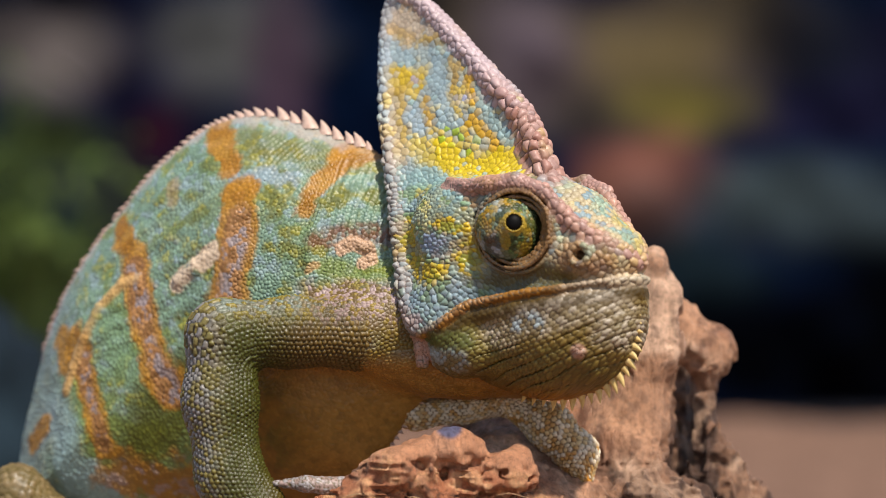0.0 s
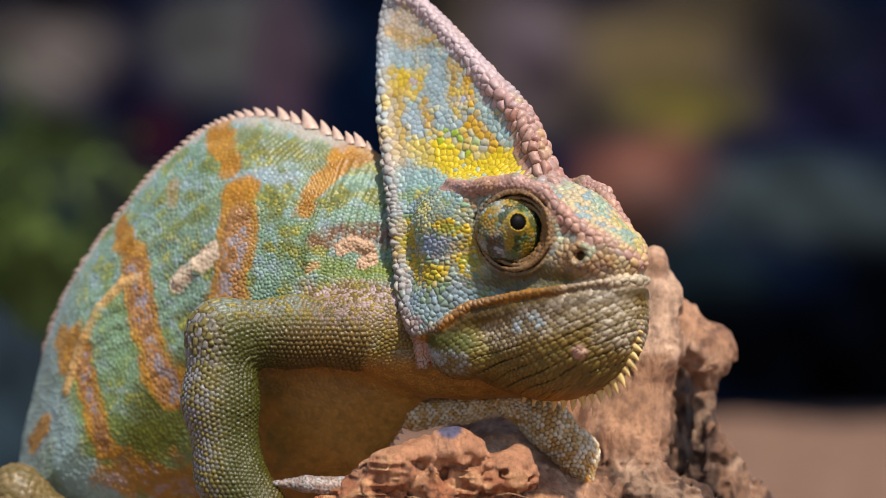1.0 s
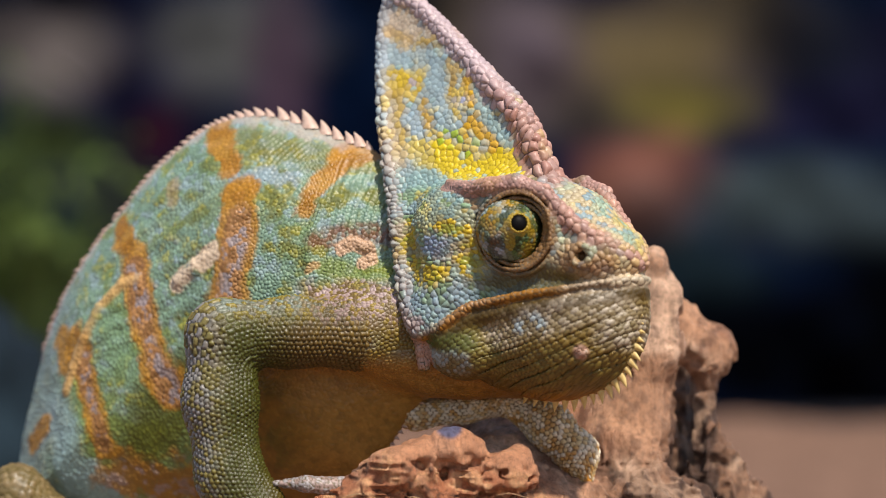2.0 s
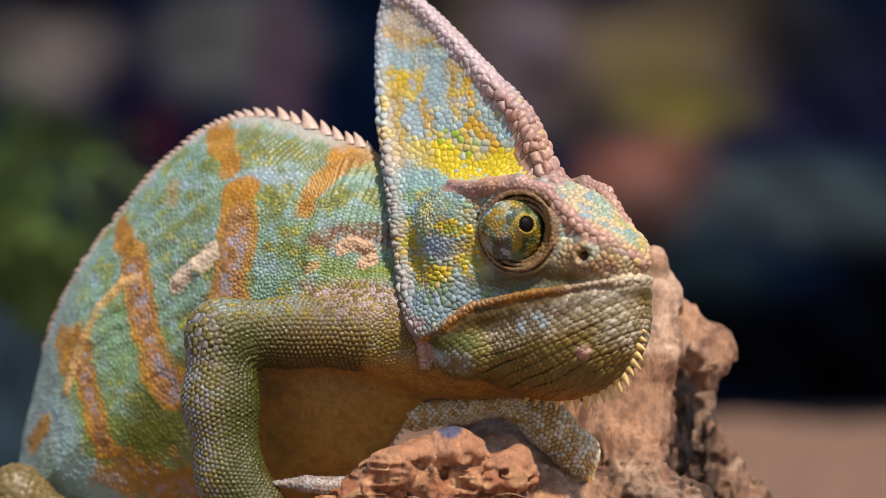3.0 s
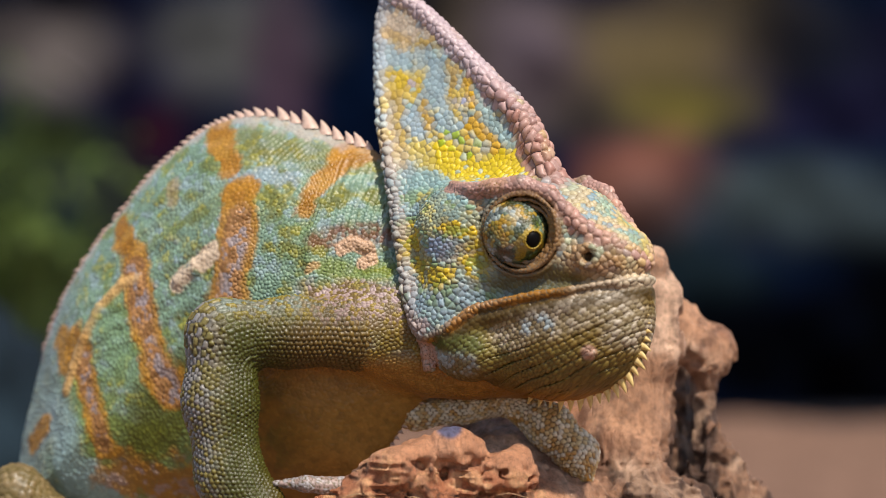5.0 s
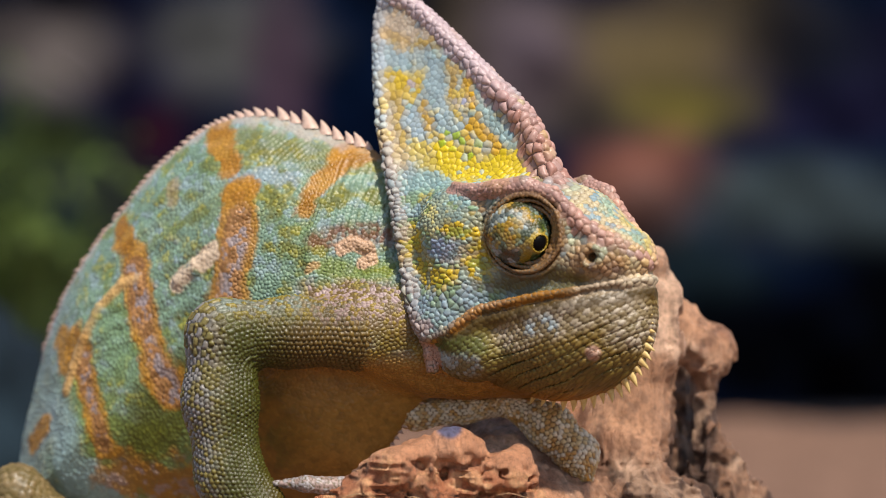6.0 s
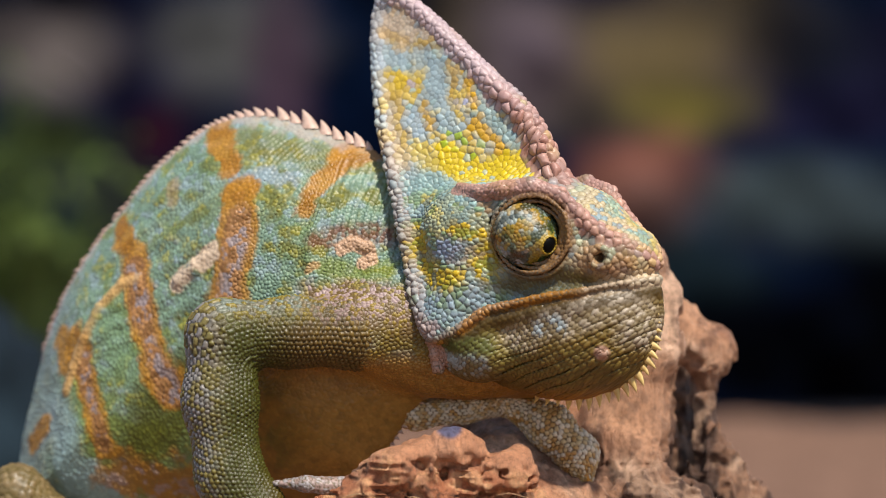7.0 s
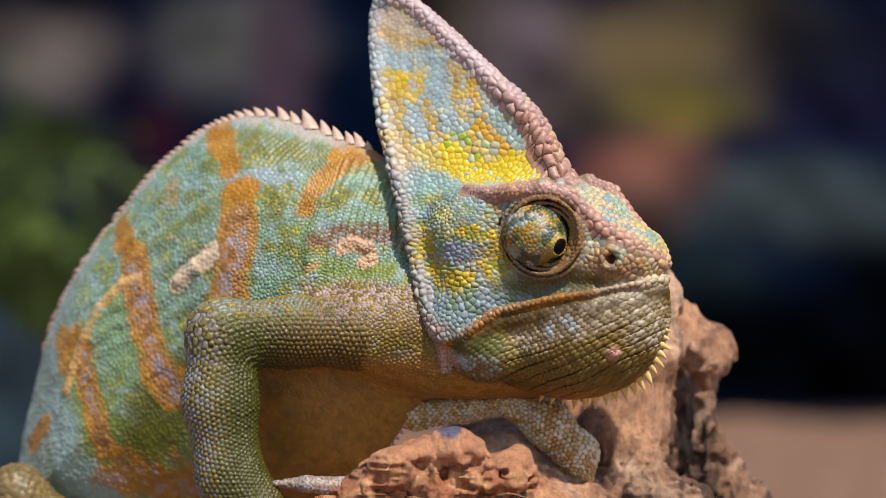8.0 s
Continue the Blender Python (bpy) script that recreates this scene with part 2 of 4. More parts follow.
def refine(v, q, inside):
    """Splits into four the faces whose corners all lie inside."""
    m = inside[q].all(1)
    f = q[m]
    e = np.sort(np.concatenate([np.stack([f[:, i], f[:, (i + 1) % 4]], 1) for i in range(4)]), 1)
    e, inv = np.unique(e, axis=0, return_inverse=True)
    inv = inv.reshape(4, -1).T + len(v)
    mid = np.arange(len(f)) + len(v) + len(e)
    nv = np.vstack([v, v[e].mean(1), v[f].mean(1)])
    parts = [np.stack([f[:, i], inv[:, i], mid, inv[:, (i + 3) % 4]], 1) for i in range(4)]
    return nv, np.vstack([q[~m]] + parts)


def add_mesh(name, v, q, material, origin, parent=None, pigment=None, label="", smooth=True):
    """One mesh object; v in millimetres of the place, z from the lens's height; its origin at `origin`."""
    me = bpy.data.meshes.new(name)
    v = (np.asarray(v, float) - np.array(origin)) * 0.001
    q = np.asarray(q)
    me.vertices.add(len(v))
    me.vertices.foreach_set("co", v.astype(np.float32).ravel())
    k = q.shape[1]
    me.loops.add(q.size)
    me.loops.foreach_set("vertex_index", q.astype(np.int32).ravel())
    me.polygons.add(len(q))
    me.polygons.foreach_set("loop_start", np.arange(0, q.size, k, dtype=np.int32))
    me.update(calc_edges=True)
    me.validate()
    if smooth:
        me.polygons.foreach_set("use_smooth", np.ones(len(me.polygons), bool))
    if pigment is not None:
        a = me.attributes.new("pigment", "FLOAT_COLOR", "POINT")
        a.data.foreach_set("color", np.c_[pigment, np.ones(len(pigment))].astype(np.float32).ravel())
    me.materials.append(material)
    ob = new(name, me)
    base = np.array(BASE.get(parent.name, (0, 0, -160.0))) if parent else np.array((0, 0, -160.0))
    ob.location = (np.array(origin) - base) * 0.001
    ob.parent = parent
    BASE[ob.name] = tuple(origin)
    return tagged(ob, label)


BASE = {}


def thing(name, base, label, category, group=""):
    ob = tagged(new(name), label, category, group)
    ob.location = (base[0] * 0.001, base[1] * 0.001, base[2] * 0.001 + H)
    BASE[ob.name] = tuple(base)
    return ob


def ease(a, b, x):
    t = np.clip((x - a) / (b - a), 0, 1)
    return t * t * (3 - 2 * t)


def blend(col, other, m):
    return col * (1 - m[:, None]) + np.array(other) * m[:, None]


def line_dist(p, pts):
    """Distance to a line of points, in the plane or in space."""
    best = np.full(len(p), 1e9)
    for a, b in zip(pts, pts[1:]):
        best = np.minimum(best, seg_dist(p, a, b)[0])
    return best


def mark(uv, pts, r, wob=0.0, soft=0.8):
    """How strongly a marking of half-width r along a line covers each place, 0 to 1."""
    pts = np.array(pts, float).reshape(-1, 2)
    pts = np.vstack([pts, pts[-1:] + 0.01])
    reach = r + soft + 3.0
    near = np.flatnonzero(((uv > pts.min(0) - reach) & (uv < pts.max(0) + reach)).all(1))
    out = np.zeros(len(uv))
    shift = wob[near] if isinstance(wob, np.ndarray) else wob
    out[near] = 1 - ease(r - soft, r + soft, line_dist(uv[near], pts) + shift)
    return out


# ---- the chameleon ----
CHAM = (-20.0, 20.0, -48.0)
chameleon = thing("chameleon", CHAM, "green and orange banded veiled chameleon gripping weathered driftwood", "chameleon")
RNG = np.random.default_rng(7)
PINK, CREAM = lin(218, 172, 158), lin(224, 200, 168)

# body: a flattened bag with a keel, its middle plane turned away from the lens towards the rump
BT = radians(23)
BC, BS = math.cos(BT), math.sin(BT)
BODY = Profile([(10.3, 11.6), (2.2, 16.5), (-2.4, 19.0), (-8.3, 20.9), (-15.5, 23.6), (-24.0, 25.6), (-32.6, 24.7), (-38.9, 22.1), (-47.8, 15.7),
                (-55.5, 7.9), (-64.7, -2.7), (-70.6, -11.8), (-74.0, -20.4), (-76.7, -29.5), (-79.1, -39.9), (-80, -50), (-72, -57), (-58, -58),
                (-40, -56), (-20.3, -52), (-3.6, -44), (2.8, -36.3), (9.2, -27.2), (14.9, -18.7), (17.1, -4.1)])


KEEL = smooth_line([(1.5, 16.9), (-2.4, 19.0), (-8.3, 20.9), (-15.5, 23.6), (-24.0, 25.6), (-32.6, 24.7), (-38.9, 22.1), (-47.8, 15.7), (-55.5, 7.9), (-64.7, -2.7), (-70.6, -11.8), (-74, -20.4)], 24)


def body_uqz(p):
    x, y = p[:, 0] + 12, p[:, 1] - 22
    return x * BC - y * BS, -x * BS - y * BC, p[:, 2]


def body_point(u, q, z):
    return np.array((-12 + u * BC - q * BS, 22 - u * BS - q * BC, z))


def body_half(u, z):
    d = BODY(u, z)
    wide = 15.0 - 4.0 * ease(-14, 6, u) - 3.0 * ease(-60, -80, u)
    return d, 0.7 + wide * (1 - np.exp(-np.maximum(d, 0) / 12.5))


def on_flank(u, z, lift=0.0):
    _, w = body_half(np.array([float(u)]), np.array([float(z)]))
    return body_point(u, w[0] + lift, z)


RIB = [on_flank(*a) for a in ((-62, -27.5, -0.3), (-60.4, -22.9, -0.3), (-57.6, -17.4, -0.2), (-54, -11.3, -0.2), (-49.4, -6.9, -0.3), (-44.8, -5.8, -0.8))]
SLOUGH = [on_flank(*a) for a in ((-35.2, -6.3, -0.7), (-31.6, -3.6, -0.9), (-28.0, -0.7, -0.7))]
WART = [on_flank(*a) for a in ((-3.2, 0.1, -0.3), (-1.8, 0.9, -0.1), (-0.4, 1.1, 0.0), (1.0, 0.4, 0.1), (1.9, 0.1, 0.1), (2.2, -1.6, 0.1), (2.1, -3.5, 0.0), (0.9, -2.6, -0.1), (-8.4, -3.6, -0.2), (-7.4, -2.8, -0.3))]


NEAR_ARM = ((-6, 16, -15.5), (-16, 10.5, -15.2), (-27, 7, -15.0), (-39.4, 3, -15.4), (-39.6, 1.5, -27), (-37.8, 0, -40), (-33, -1.5, -46))


def body_form(p):
    u, q, z = body_uqz(p)
    d, w = body_half(u, z)
    f = (np.abs(q) - w) / np.sqrt(1 + (w / 9) ** 2 * np.exp(-np.maximum(d, 0) / 6))
    f = smax(f, -d * 0.9, 1.0)
    f = f - 0.30 * np.sin((z - 0.62 * u) * 1.25 + 2.6 * vnoise(p, 10, 7)) * (0.6 + 0.6 * vnoise(p, 14, 9)) * ease(2.5, 9, d) * ease(-20, -34, u) * ease(-34, -4, z)   # folds over the ribs
    lean = 0.85 - 0.75 * ease(-13, -5, u)
    f = f - 0.17 * np.sin((u - lean * z + 1.1 * vnoise(p, 7, 2)) * 4.6) * ease(-26, -17, u) * ease(-9, -2, z) * ease(1.5, 4, d)          # fine neck wrinkles
    f = f - 0.7 * np.exp(-(line_dist(np.c_[u, z], ((-8.3, -2), (-8.1, 3.2), (-6.6, 8.4), (-3.1, 12.4))) / 1.2) ** 2)                     # fold before the shoulder
    f = smin(f, chain(p, RIB, (0.6, 0.9, 1.1, 1.1, 1.1, 0.7)), 1.2)
    f = smin(f, chain(p, SLOUGH, (1.4, 1.8, 0.9)) + 0.2 * vnoise(p, 1.5, 18), 0.3)
    for c, k in zip(WART, (0.9, 0.9, 1.0, 1.0, 1.1, 0.9, 0.9, 0.8, 0.7, 0.6)):
        f = smin(f, ell(p, c, (k, k * 0.6, k * 0.9)) + 0.3 * vnoise(p, 0.9, 19), 0.4)
    f = smin(f, chain(p, ((-5, 17, -15.0), (-15, 11.0, -14.8), (-27, 7, -15.0)), (8.0, 7.0, 4.6)), 5)                        # shoulder
    f = smin(f, ell(p, (-7, 15.5, -13), (10, 9, 11)), 4)                                    # root of the neck
    f = smin(f, ell(p, (3, 16, -18.0), (14, 9, 9.6)), 4)
    f = smin(f, ell(p, (15, 21, -22.6), (11.5, 7, 5.4)), 4)                                 # throat
    return f + 0.25 * fbm(p, 7.0, 3, 3)


# orange bands: line along the flank, half-width, pale core
BANDS = ((((-1.5, 18.9), (-5.4, 17.4)), 3.2, 0), (((-5.4, 17.4), (-7.5, 13.8), (-9.7, 10.1), (-10.2, 7.4)), 1.7, 0), (((-33.5, 24), (-30.2, 19.5), (-26.8, 15.6)), 2.5, 0),
         (((-25.6, 10.4), (-21.6, 10.4)), 2.2, 0), (((-23.4, 10), (-22.9, 6.4), (-22.9, 1.2), (-23.8, -4.1), (-24.8, -12)), 3.7, 1), (((-53.6, 5.0), (-50, 1.2)), 2.0, 0),
         (((-47.4, -1.2), (-46.2, -4.2), (-44.6, -9.6), (-42.3, -15.9), (-39.4, -21.2), (-36.5, -27)), 3.3, 1), (((-66, -17), (-62.5, -23)), 2.2, 0),
         (((-59.5, -18.5), (-58.3, -21.8), (-56.1, -27.1), (-53.5, -32.4), (-52.3, -37.5)), 3.1, 1), (((-68.5, -34.5), (-73.5, -39)), 1.6, 0))


def body_pigment(p, seed, chance, dome):
    u, q, z = body_uqz(seed)
    uz = np.c_[u, z]
    n1, n2, n3 = fbm(seed, 9, 3, 11), fbm(seed, 3.2, 3, 12), fbm(seed, 1.7, 2, 13)
    col = np.tile(np.array(lin(140, 170, 148)), (len(seed), 1))
    col = blend(col, lin(164, 186, 196), ease(-0.1, 0.5, n3 + 0.4 * n1 + 0.5 * (chance - 0.5)) * 0.7)
    col = blend(col, lin(124, 146, 66), np.clip(ease(-0.2, 0.45, n1 + 0.6 * n2) * 0.6 + ease(2, -30, z) * 0.25, 0, 1))
    col = blend(col, lin(134, 128, 48), ease(0.05, 0.5, n2 - 0.4 * n3) * (0.2 + 0.45 * ease(-46, -16, u)))
    col = blend(col, lin(176, 166, 60), ease(0.55, 0.85, chance) * ease(-0.1, 0.4, n2) * 0.5)
    col = blend(col, lin(122, 116, 40), mark(uz, ((-25, 20.6), (-20.4, 18.6), (-12.9, 18.2), (-8, 17)), 2.6, 1.8 * n2 + n3, 1.6) * 0.6)
    col = blend(col, lin(168, 188, 204), mark(uz, ((-25.5, 13.8), (-22.5, 13.7), (-17.9, 13.8), (-13.4, 12.7)), 1.3, n2 + n3) * 0.75)
    col = blend(col, lin(158, 186, 170), mark(uz, ((-46, 2.5), (-44.4, 3.4), (-37.7, 7.1), (-31.5, 9.7), (-28, 12)), 1.1, 0.6 * n2) * 0.7)
    col = blend(col, lin(130, 134, 54), mark(uz, ((-44, 1), (-37, 4.6), (-31.5, 7)), 0.9, 0.8 * n2 + n3) * 0.5)
    col = blend(col, lin(182, 142, 66), mark(uz, ((-40.2, 12), (-39.3, 9.3)), 1.3, 0.8 * n2) * 0.6)
    col = blend(col, lin(134, 166, 122), mark(uz, ((-50.5, -15), (-46.9, -22.5)), 3.2, n2, 1.5) * 0.7)
    # dark olive painted on the flank as the foreleg's cast shadow
    col = blend(col, lin(94, 98, 22), mark(uz, ((-43, -38), (-38, -31), (-31, -26)), 6.5, 1.6 * n1 + n2, 3.5) * 0.9)
    col = blend(col, lin(150, 176, 178), mark(uz, ((-63, -32), (-60, -42), (-56, -50)), 4.5, 2 * n1, 2.5) * 0.8)
    col = blend(col, lin(160, 176, 182), ease(-58, -70, u) * 0.6)
    low = np.clip(mark(uz, ((-50, -44), (-40, -45), (-30, -44)), 4.5, 2 * n2 + 2 * n3, 2.0), 0, 1)
    col = blend(col, lin(178, 118, 46), low * 0.8)
    col = blend(col, lin(168, 150, 150), low * ease(0.1, 0.4, n3) * 0.6)
    under = np.maximum(ease(-15, -22, z) * ease(-34, -27, u), ease(-18, -23, z) * ease(-14, -4, u))
    # belly gold, brightened at the chest in place of warm bounced light
    gold = blend(np.tile(np.array(lin(158, 110, 34)), (len(seed), 1)), lin(196, 142, 66), ease(-20, -6, u + 3 * n1) * 0.85)
    gold = blend(gold, lin(120, 84, 30), ease(0.0, 0.5, n3 + 0.4 * n2) * 0.3)
    gold = blend(gold, lin(96, 98, 26), ease(0.0, 0.5, n2 - n1) * 0.5 * ease(-10, -20, u))
    col = col * (1 - under[:, None]) + gold * under[:, None]
    for pts, r, core in BANDS:
        m = mark(uz, pts, r, 1.1 * n2 + 0.7 * n1, 0.7)
        col = blend(col, lin(198, 138, 40), m * 0.9)
        col = blend(col, lin(160, 104, 30), m * ease(0.0, 0.45, n2 - 0.5 * n1) * 0.55)
        if core:
            c = mark(uz, pts[1:], r * 0.62, 1.1 * n1 + 0.8 * n3, 1.0)
            col = blend(col, lin(196, 142, 96), c * 0.8)
            col = blend(col, lin(166, 158, 166), c * ease(0.05, 0.3, n3 + 0.2 * n2) * 0.8)
            col = blend(col, lin(128, 86, 44), c * ease(0.15, 0.4, -n3 - 0.3 * n2) * 0.6)
    col = blend(col, lin(138, 88, 62), mark(uz, ((-6.8, 1.4), (-1.6, 2.7), (5, 2.4)), 1.9, 1.1 * n2, 1.0) * (0.85 - 0.4 * ease(0.5, 0.7, chance)))
    col = blend(col, lin(134, 148, 40), mark(uz, ((-5, -3.4), (1.4, -5), (6, -4)), 1.8, n2) * 0.7)
    bead = ease(-13, -8, u + 1.6 * n1) * ease(-5, -7.5, z + 1.5 * n2) * (1 - under)
    beads = np.tile(np.array(lin(124, 92, 52)), (len(seed), 1))
    beads = blend(beads, lin(190, 160, 158), ease(0.35, 0.45, chance) * ease(-15, -9, z))
    beads = blend(beads, lin(152, 124, 52), ease(0.72, 0.78, chance))
    beads = blend(beads, lin(120, 96, 40), ease(-11, -16, z + 2 * n2) * 0.7)
    col = col * (1 - 0.9 * bead[:, None]) + beads * 0.9 * bead[:, None]
    col = col * (0.88 + 0.24 * chance)[:, None]
    m = ease(0.1, 0.7, dome)[:, None]
    joint = np.array(lin(112, 114, 44)) * (1 - bead[:, None]) + np.array(lin(78, 58, 34)) * bead[:, None]
    col = col * (0.5 + 0.5 * m) + 0.5 * (1 - m) * (0.5 * joint + 0.5 * col)
    keel = line_dist(uz, KEEL[::8])
    col = blend(col, lin(206, 190, 186), (1 - ease(0.6, 2.0, keel + 0.9 * n2 + 0.9 * n3 - 0.5 * ease(-38, -30, u) * ease(-4, -12, u))) * (0.65 - 0.45 * (np.abs(u + 33) < 3)) * (1 - 0.7 * ease(-8, -4, u)))
    for pts, k, tone in ((SLOUGH, 1.8, lin(236, 208, 180)), (WART[:8], 1.1, lin(222, 180, 146)), (WART[8:], 0.7, lin(200, 164, 110))):
        col = blend(col, tone, (1 - ease(k, k + 0.5, line_dist(p, pts) + 0.4 * n3)) * 0.95)
    col = blend(col, lin(222, 176, 112), (1 - ease(0.9, 1.7, line_dist(p, RIB))) * 0.9)
    # pigment lifted towards the rump, standing in for rim light
    return col * (0.80 + 0.16 * ease(-26, -52, u))[:, None]


v, q = mesh_form(body_form, (-100, -8, -66), (18, 72, 34), 0.28)
u_, q_, z_ = body_uqz(v)
v, q = refine(v, q, (u_ > -24) & (z_ > -27) & (z_ < 9) & (q_ > -1))
nrm = normals_of(v, q)
u_, q_, z_ = body_uqz(v)
neck = ease(-24, -16, u_) * ease(-26, -20, z_) * ease(4, -2, z_)
rad = 0.62 + 0.10 * ease(-10, -60, u_) + 0.12 * vnoise(v, 6, 4) - 0.06 * neck
nv, seed, chance, dome = scales(v, nrm, rad, 0.38 + 0.16 * neck, RNG, q_ > -4)
add_mesh("body", nv, q, SKIN, CHAM, chameleon, body_pigment(v, 0.5 * seed + 0.5 * v, chance, dome))

# head: s forward, l sideways (towards the lens), z up
HT = radians(39)
HC, HS = math.cos(HT), math.sin(HT)
HX, HY = 20.2, 4.0


def head_slz(p):
    x, y = p[:, 0] - HX, p[:, 1] - HY
    return np.c_[x * HC - y * HS, -x * HS - y * HC, p[:, 2]]


def head_point(s, l, z):
    return np.array((HX + s * HC - l * HS, HY - s * HS - l * HC, z))


CREST = [(0.8, 10), (-1.2, 13), (-4.6, 19.4), (-7.8, 24.9), (-14.2, 31.2), (-19.4, 36.5), (-24.3, 41), (-29, 45.2), (-33.4, 47.8), (-36.8, 48.4)]
BACK = [(-38.5, 45.4), (-37.8, 37), (-35.6, 27), (-31.8, 17), (-27.2, 5), (-22.8, -8), (-19, -14)]
CASQUE = Profile(CREST + BACK + [(-8, -8), (0, 0)])
BACKW = ((-14, 16.0), (-8, 16.0), (5, 13.0), (17, 9.5), (27, 6.2), (37, 3.6), (46, 1.6), (50, 1.4))
CREST_LINE = smooth_line(CREST, 2)
BACK_LINE = smooth_line([(-36.8, 48.4)] + BACK, 2)
ORBIT = (-1.0, 9.6, 3.3)
ORBIT_AXIS = (0.25, 0.95, 0.05)
RIDGE = [(-15, 11.9, 12.4), (-10.5, 12.8, 11.4), (-6, 12.2, 11.5), (-1, 10.6, 11.8), (4, 9.2, 10.2), (9.0, 8.0, 4.8), (14, 4.6, 0.8), (17.6, 0.9, -2.3)]
LIP = [(18.1, 0, -5), (15.6, 5.6, -5.4), (8.6, 10.4, -6.5), (0, 13.2, -7.8), (-8, 15.2, -9.6), (-13, 16.6, -13), (-18, 16, -15)]


def back_half(z):
    zs, ws = zip(*BACKW)
    return np.interp(z, zs, ws)


def head_form(p):
    w = head_slz(p)
    w[:, 1] = np.abs(w[:, 1])
    s, l, z = w.T
    f = ell(w, (-9, 0, 0), (17, 12.6, 14.5))
    f = smin(f, ell(w, (-15, 8.5, 3), (9, 7.5, 10)), 3)
    f = smin(f, ell(w, (-15, 9, -7), (8, 7.5, 8)), 3)
    f = smin(f, ell(w, (3.6, 0, -1.5), (14.4, 10, 8)), 3)
    f = smin(f, ell(w, (2, 0, 3), (9.5, 9.3, 8.6)), 3)
    f = smin(f, ell(w, (-6, 6, 7.5), (9, 6, 4.5)), 2)
    f = smin(f, smin(ell(w, (-0.6, 0, -14), (17.6, 12.4, 13)), ell(w, (8.2, 0, -11), (9.6, 8.6, 8)), 3), 1.2)
    f = smin(f, ell(w, (-8, 0, -15), (14, 13, 9.5)), 3)
    f = smin(f, ell(w, (-17.5, 13.5, -11.5), (5, 4, 5)), 2)
    f = smin(f, ell(w, (-12.5, 10.3, -16.8), (8, 6, 6.3)), 1.2)           # back of the throat pouch
    # casque: a steep three-sided helmet
    sf = np.interp(z, [c[1] for c in CREST], [c[0] for c in CREST])
    sb = np.interp(z, [c[1] for c in BACK[::-1]], [c[0] for c in BACK[::-1]])
    t = np.clip((sf - s) / np.maximum(sf - sb, 1), 0, 1)
    wide = 1.6 + (back_half(z) - 1.6) * t ** 1.15
    g = smax(-CASQUE(s, z), (l - wide) * 0.9, 2.0)
    f = smin(f, g, 3.5)
    rim = line_dist(np.c_[s, z], CREST_LINE)
    f = smin(f, np.hypot(rim, np.maximum(l - 0.8, 0)) - (1.8 - 0.9 * ease(22, 44, z)), 1.4)
    rim = line_dist(np.c_[s, z], BACK_LINE)
    f = smin(f, np.hypot(rim, l - back_half(z) + 0.6) - 0.75, 2.2)
    f = smin(f, chain(w, RIDGE, (0.4, 0.9, 1.4, 1.6, 1.4, 1.1, 0.9, 0.7)), 2.0)
    f = smin(f, chain(w, LIP, (0.45, 0.42, 0.42, 0.42, 0.5, 0.6, 0.6)), 0.8)
    f = smin(f, chain(w, [(a - 0.8, max(b - 0.9, 0), c - 2.3) for a, b, c in LIP[:6]], (0.9, 1.0, 1.1, 1.1, 1.1, 0.9)), 2.5)
    lz = np.interp(s, [c[0] for c in LIP[::-1]], [c[2] for c in LIP[::-1]])
    f = f + 0.18 * np.exp(-((z - lz + 1.3) / 0.7) ** 2) * ease(17.5, 14, s) * ease(-15, -10, s)   # under the lip
    a = np.array(ORBIT_AXIS)
    a = a / np.sqrt(a @ a)
    c = np.array(ORBIT)
    f = smax(f, 6.5 - np.sqrt(((w - np.array((-3.2, 9.6, 3.5))) ** 2).sum(1)), 0.6)
    f = smax(f, 5.4 - np.sqrt(((w - c - 4.2 * a) ** 2).sum(1)), 0.8)
    f = smin(f, torus(w, c + 2.5 * a, a, 6.75, 0.42), 0.6)
    f = smin(f, torus(w, c + 1.7 * a, a, 7.65, 0.4), 0.7)
    f = smin(f, torus(w, c + 1.9 * a + np.array((0.2, -0.1, -0.1)), a, 5.9, 0.45), 0.4)         # slack folds of the lid
    f = smin(f, torus(w, c + 1.4 * a + np.array((0.3, -0.2, -0.2)), a, 5.0, 0.45), 0.4)
    f = smin(f, torus(w, (11.2, 8.5, -1.0), (0.35, 1, 0.1), 1.65, 0.6), 0.5)
    f = smax(f, -cone(w, (10.6, 6.5, -1.0), (11.8, 12, -0.9), 0.9, 1.05), 0.4)
    f = smin(f, chain(w, ((-19.8, 14.6, -15.5), (-19.4, 14.0, -20.5)), (1.2, 0.9)) + 0.25 * vnoise(p, 1.2, 16), 0.6)      # skin lobe behind the jaw
    f = smin(f, ell(w, (11.0, 8.3, -17.6), (1.3, 1.0, 0.9)), 0.4)
    # creases of the throat pouch, running back and down from the chin
    ph = (z - 0.30 * s - 0.010 * s * np.abs(s) + 0.5 * vnoise(p, 6, 14)) * 3.4
    f = f + 0.60 * np.exp(-(np.sin(ph / 2) / 0.20) ** 2) * ease(-0.9, 0.1, vnoise(p, 8, 15)) * ease(-12.5, -17, z - 0.25 * s) * ease(-12, -4, s)
    f = f - 0.20 * (0.5 - np.abs(vnoise(p * np.array((1, 1, 0.55)), 1.9, 77))) * ease(12, 18, z) * ease(1.2, 2.5, l)
    return f + 0.18 * fbm(p, 5.0, 3, 8)


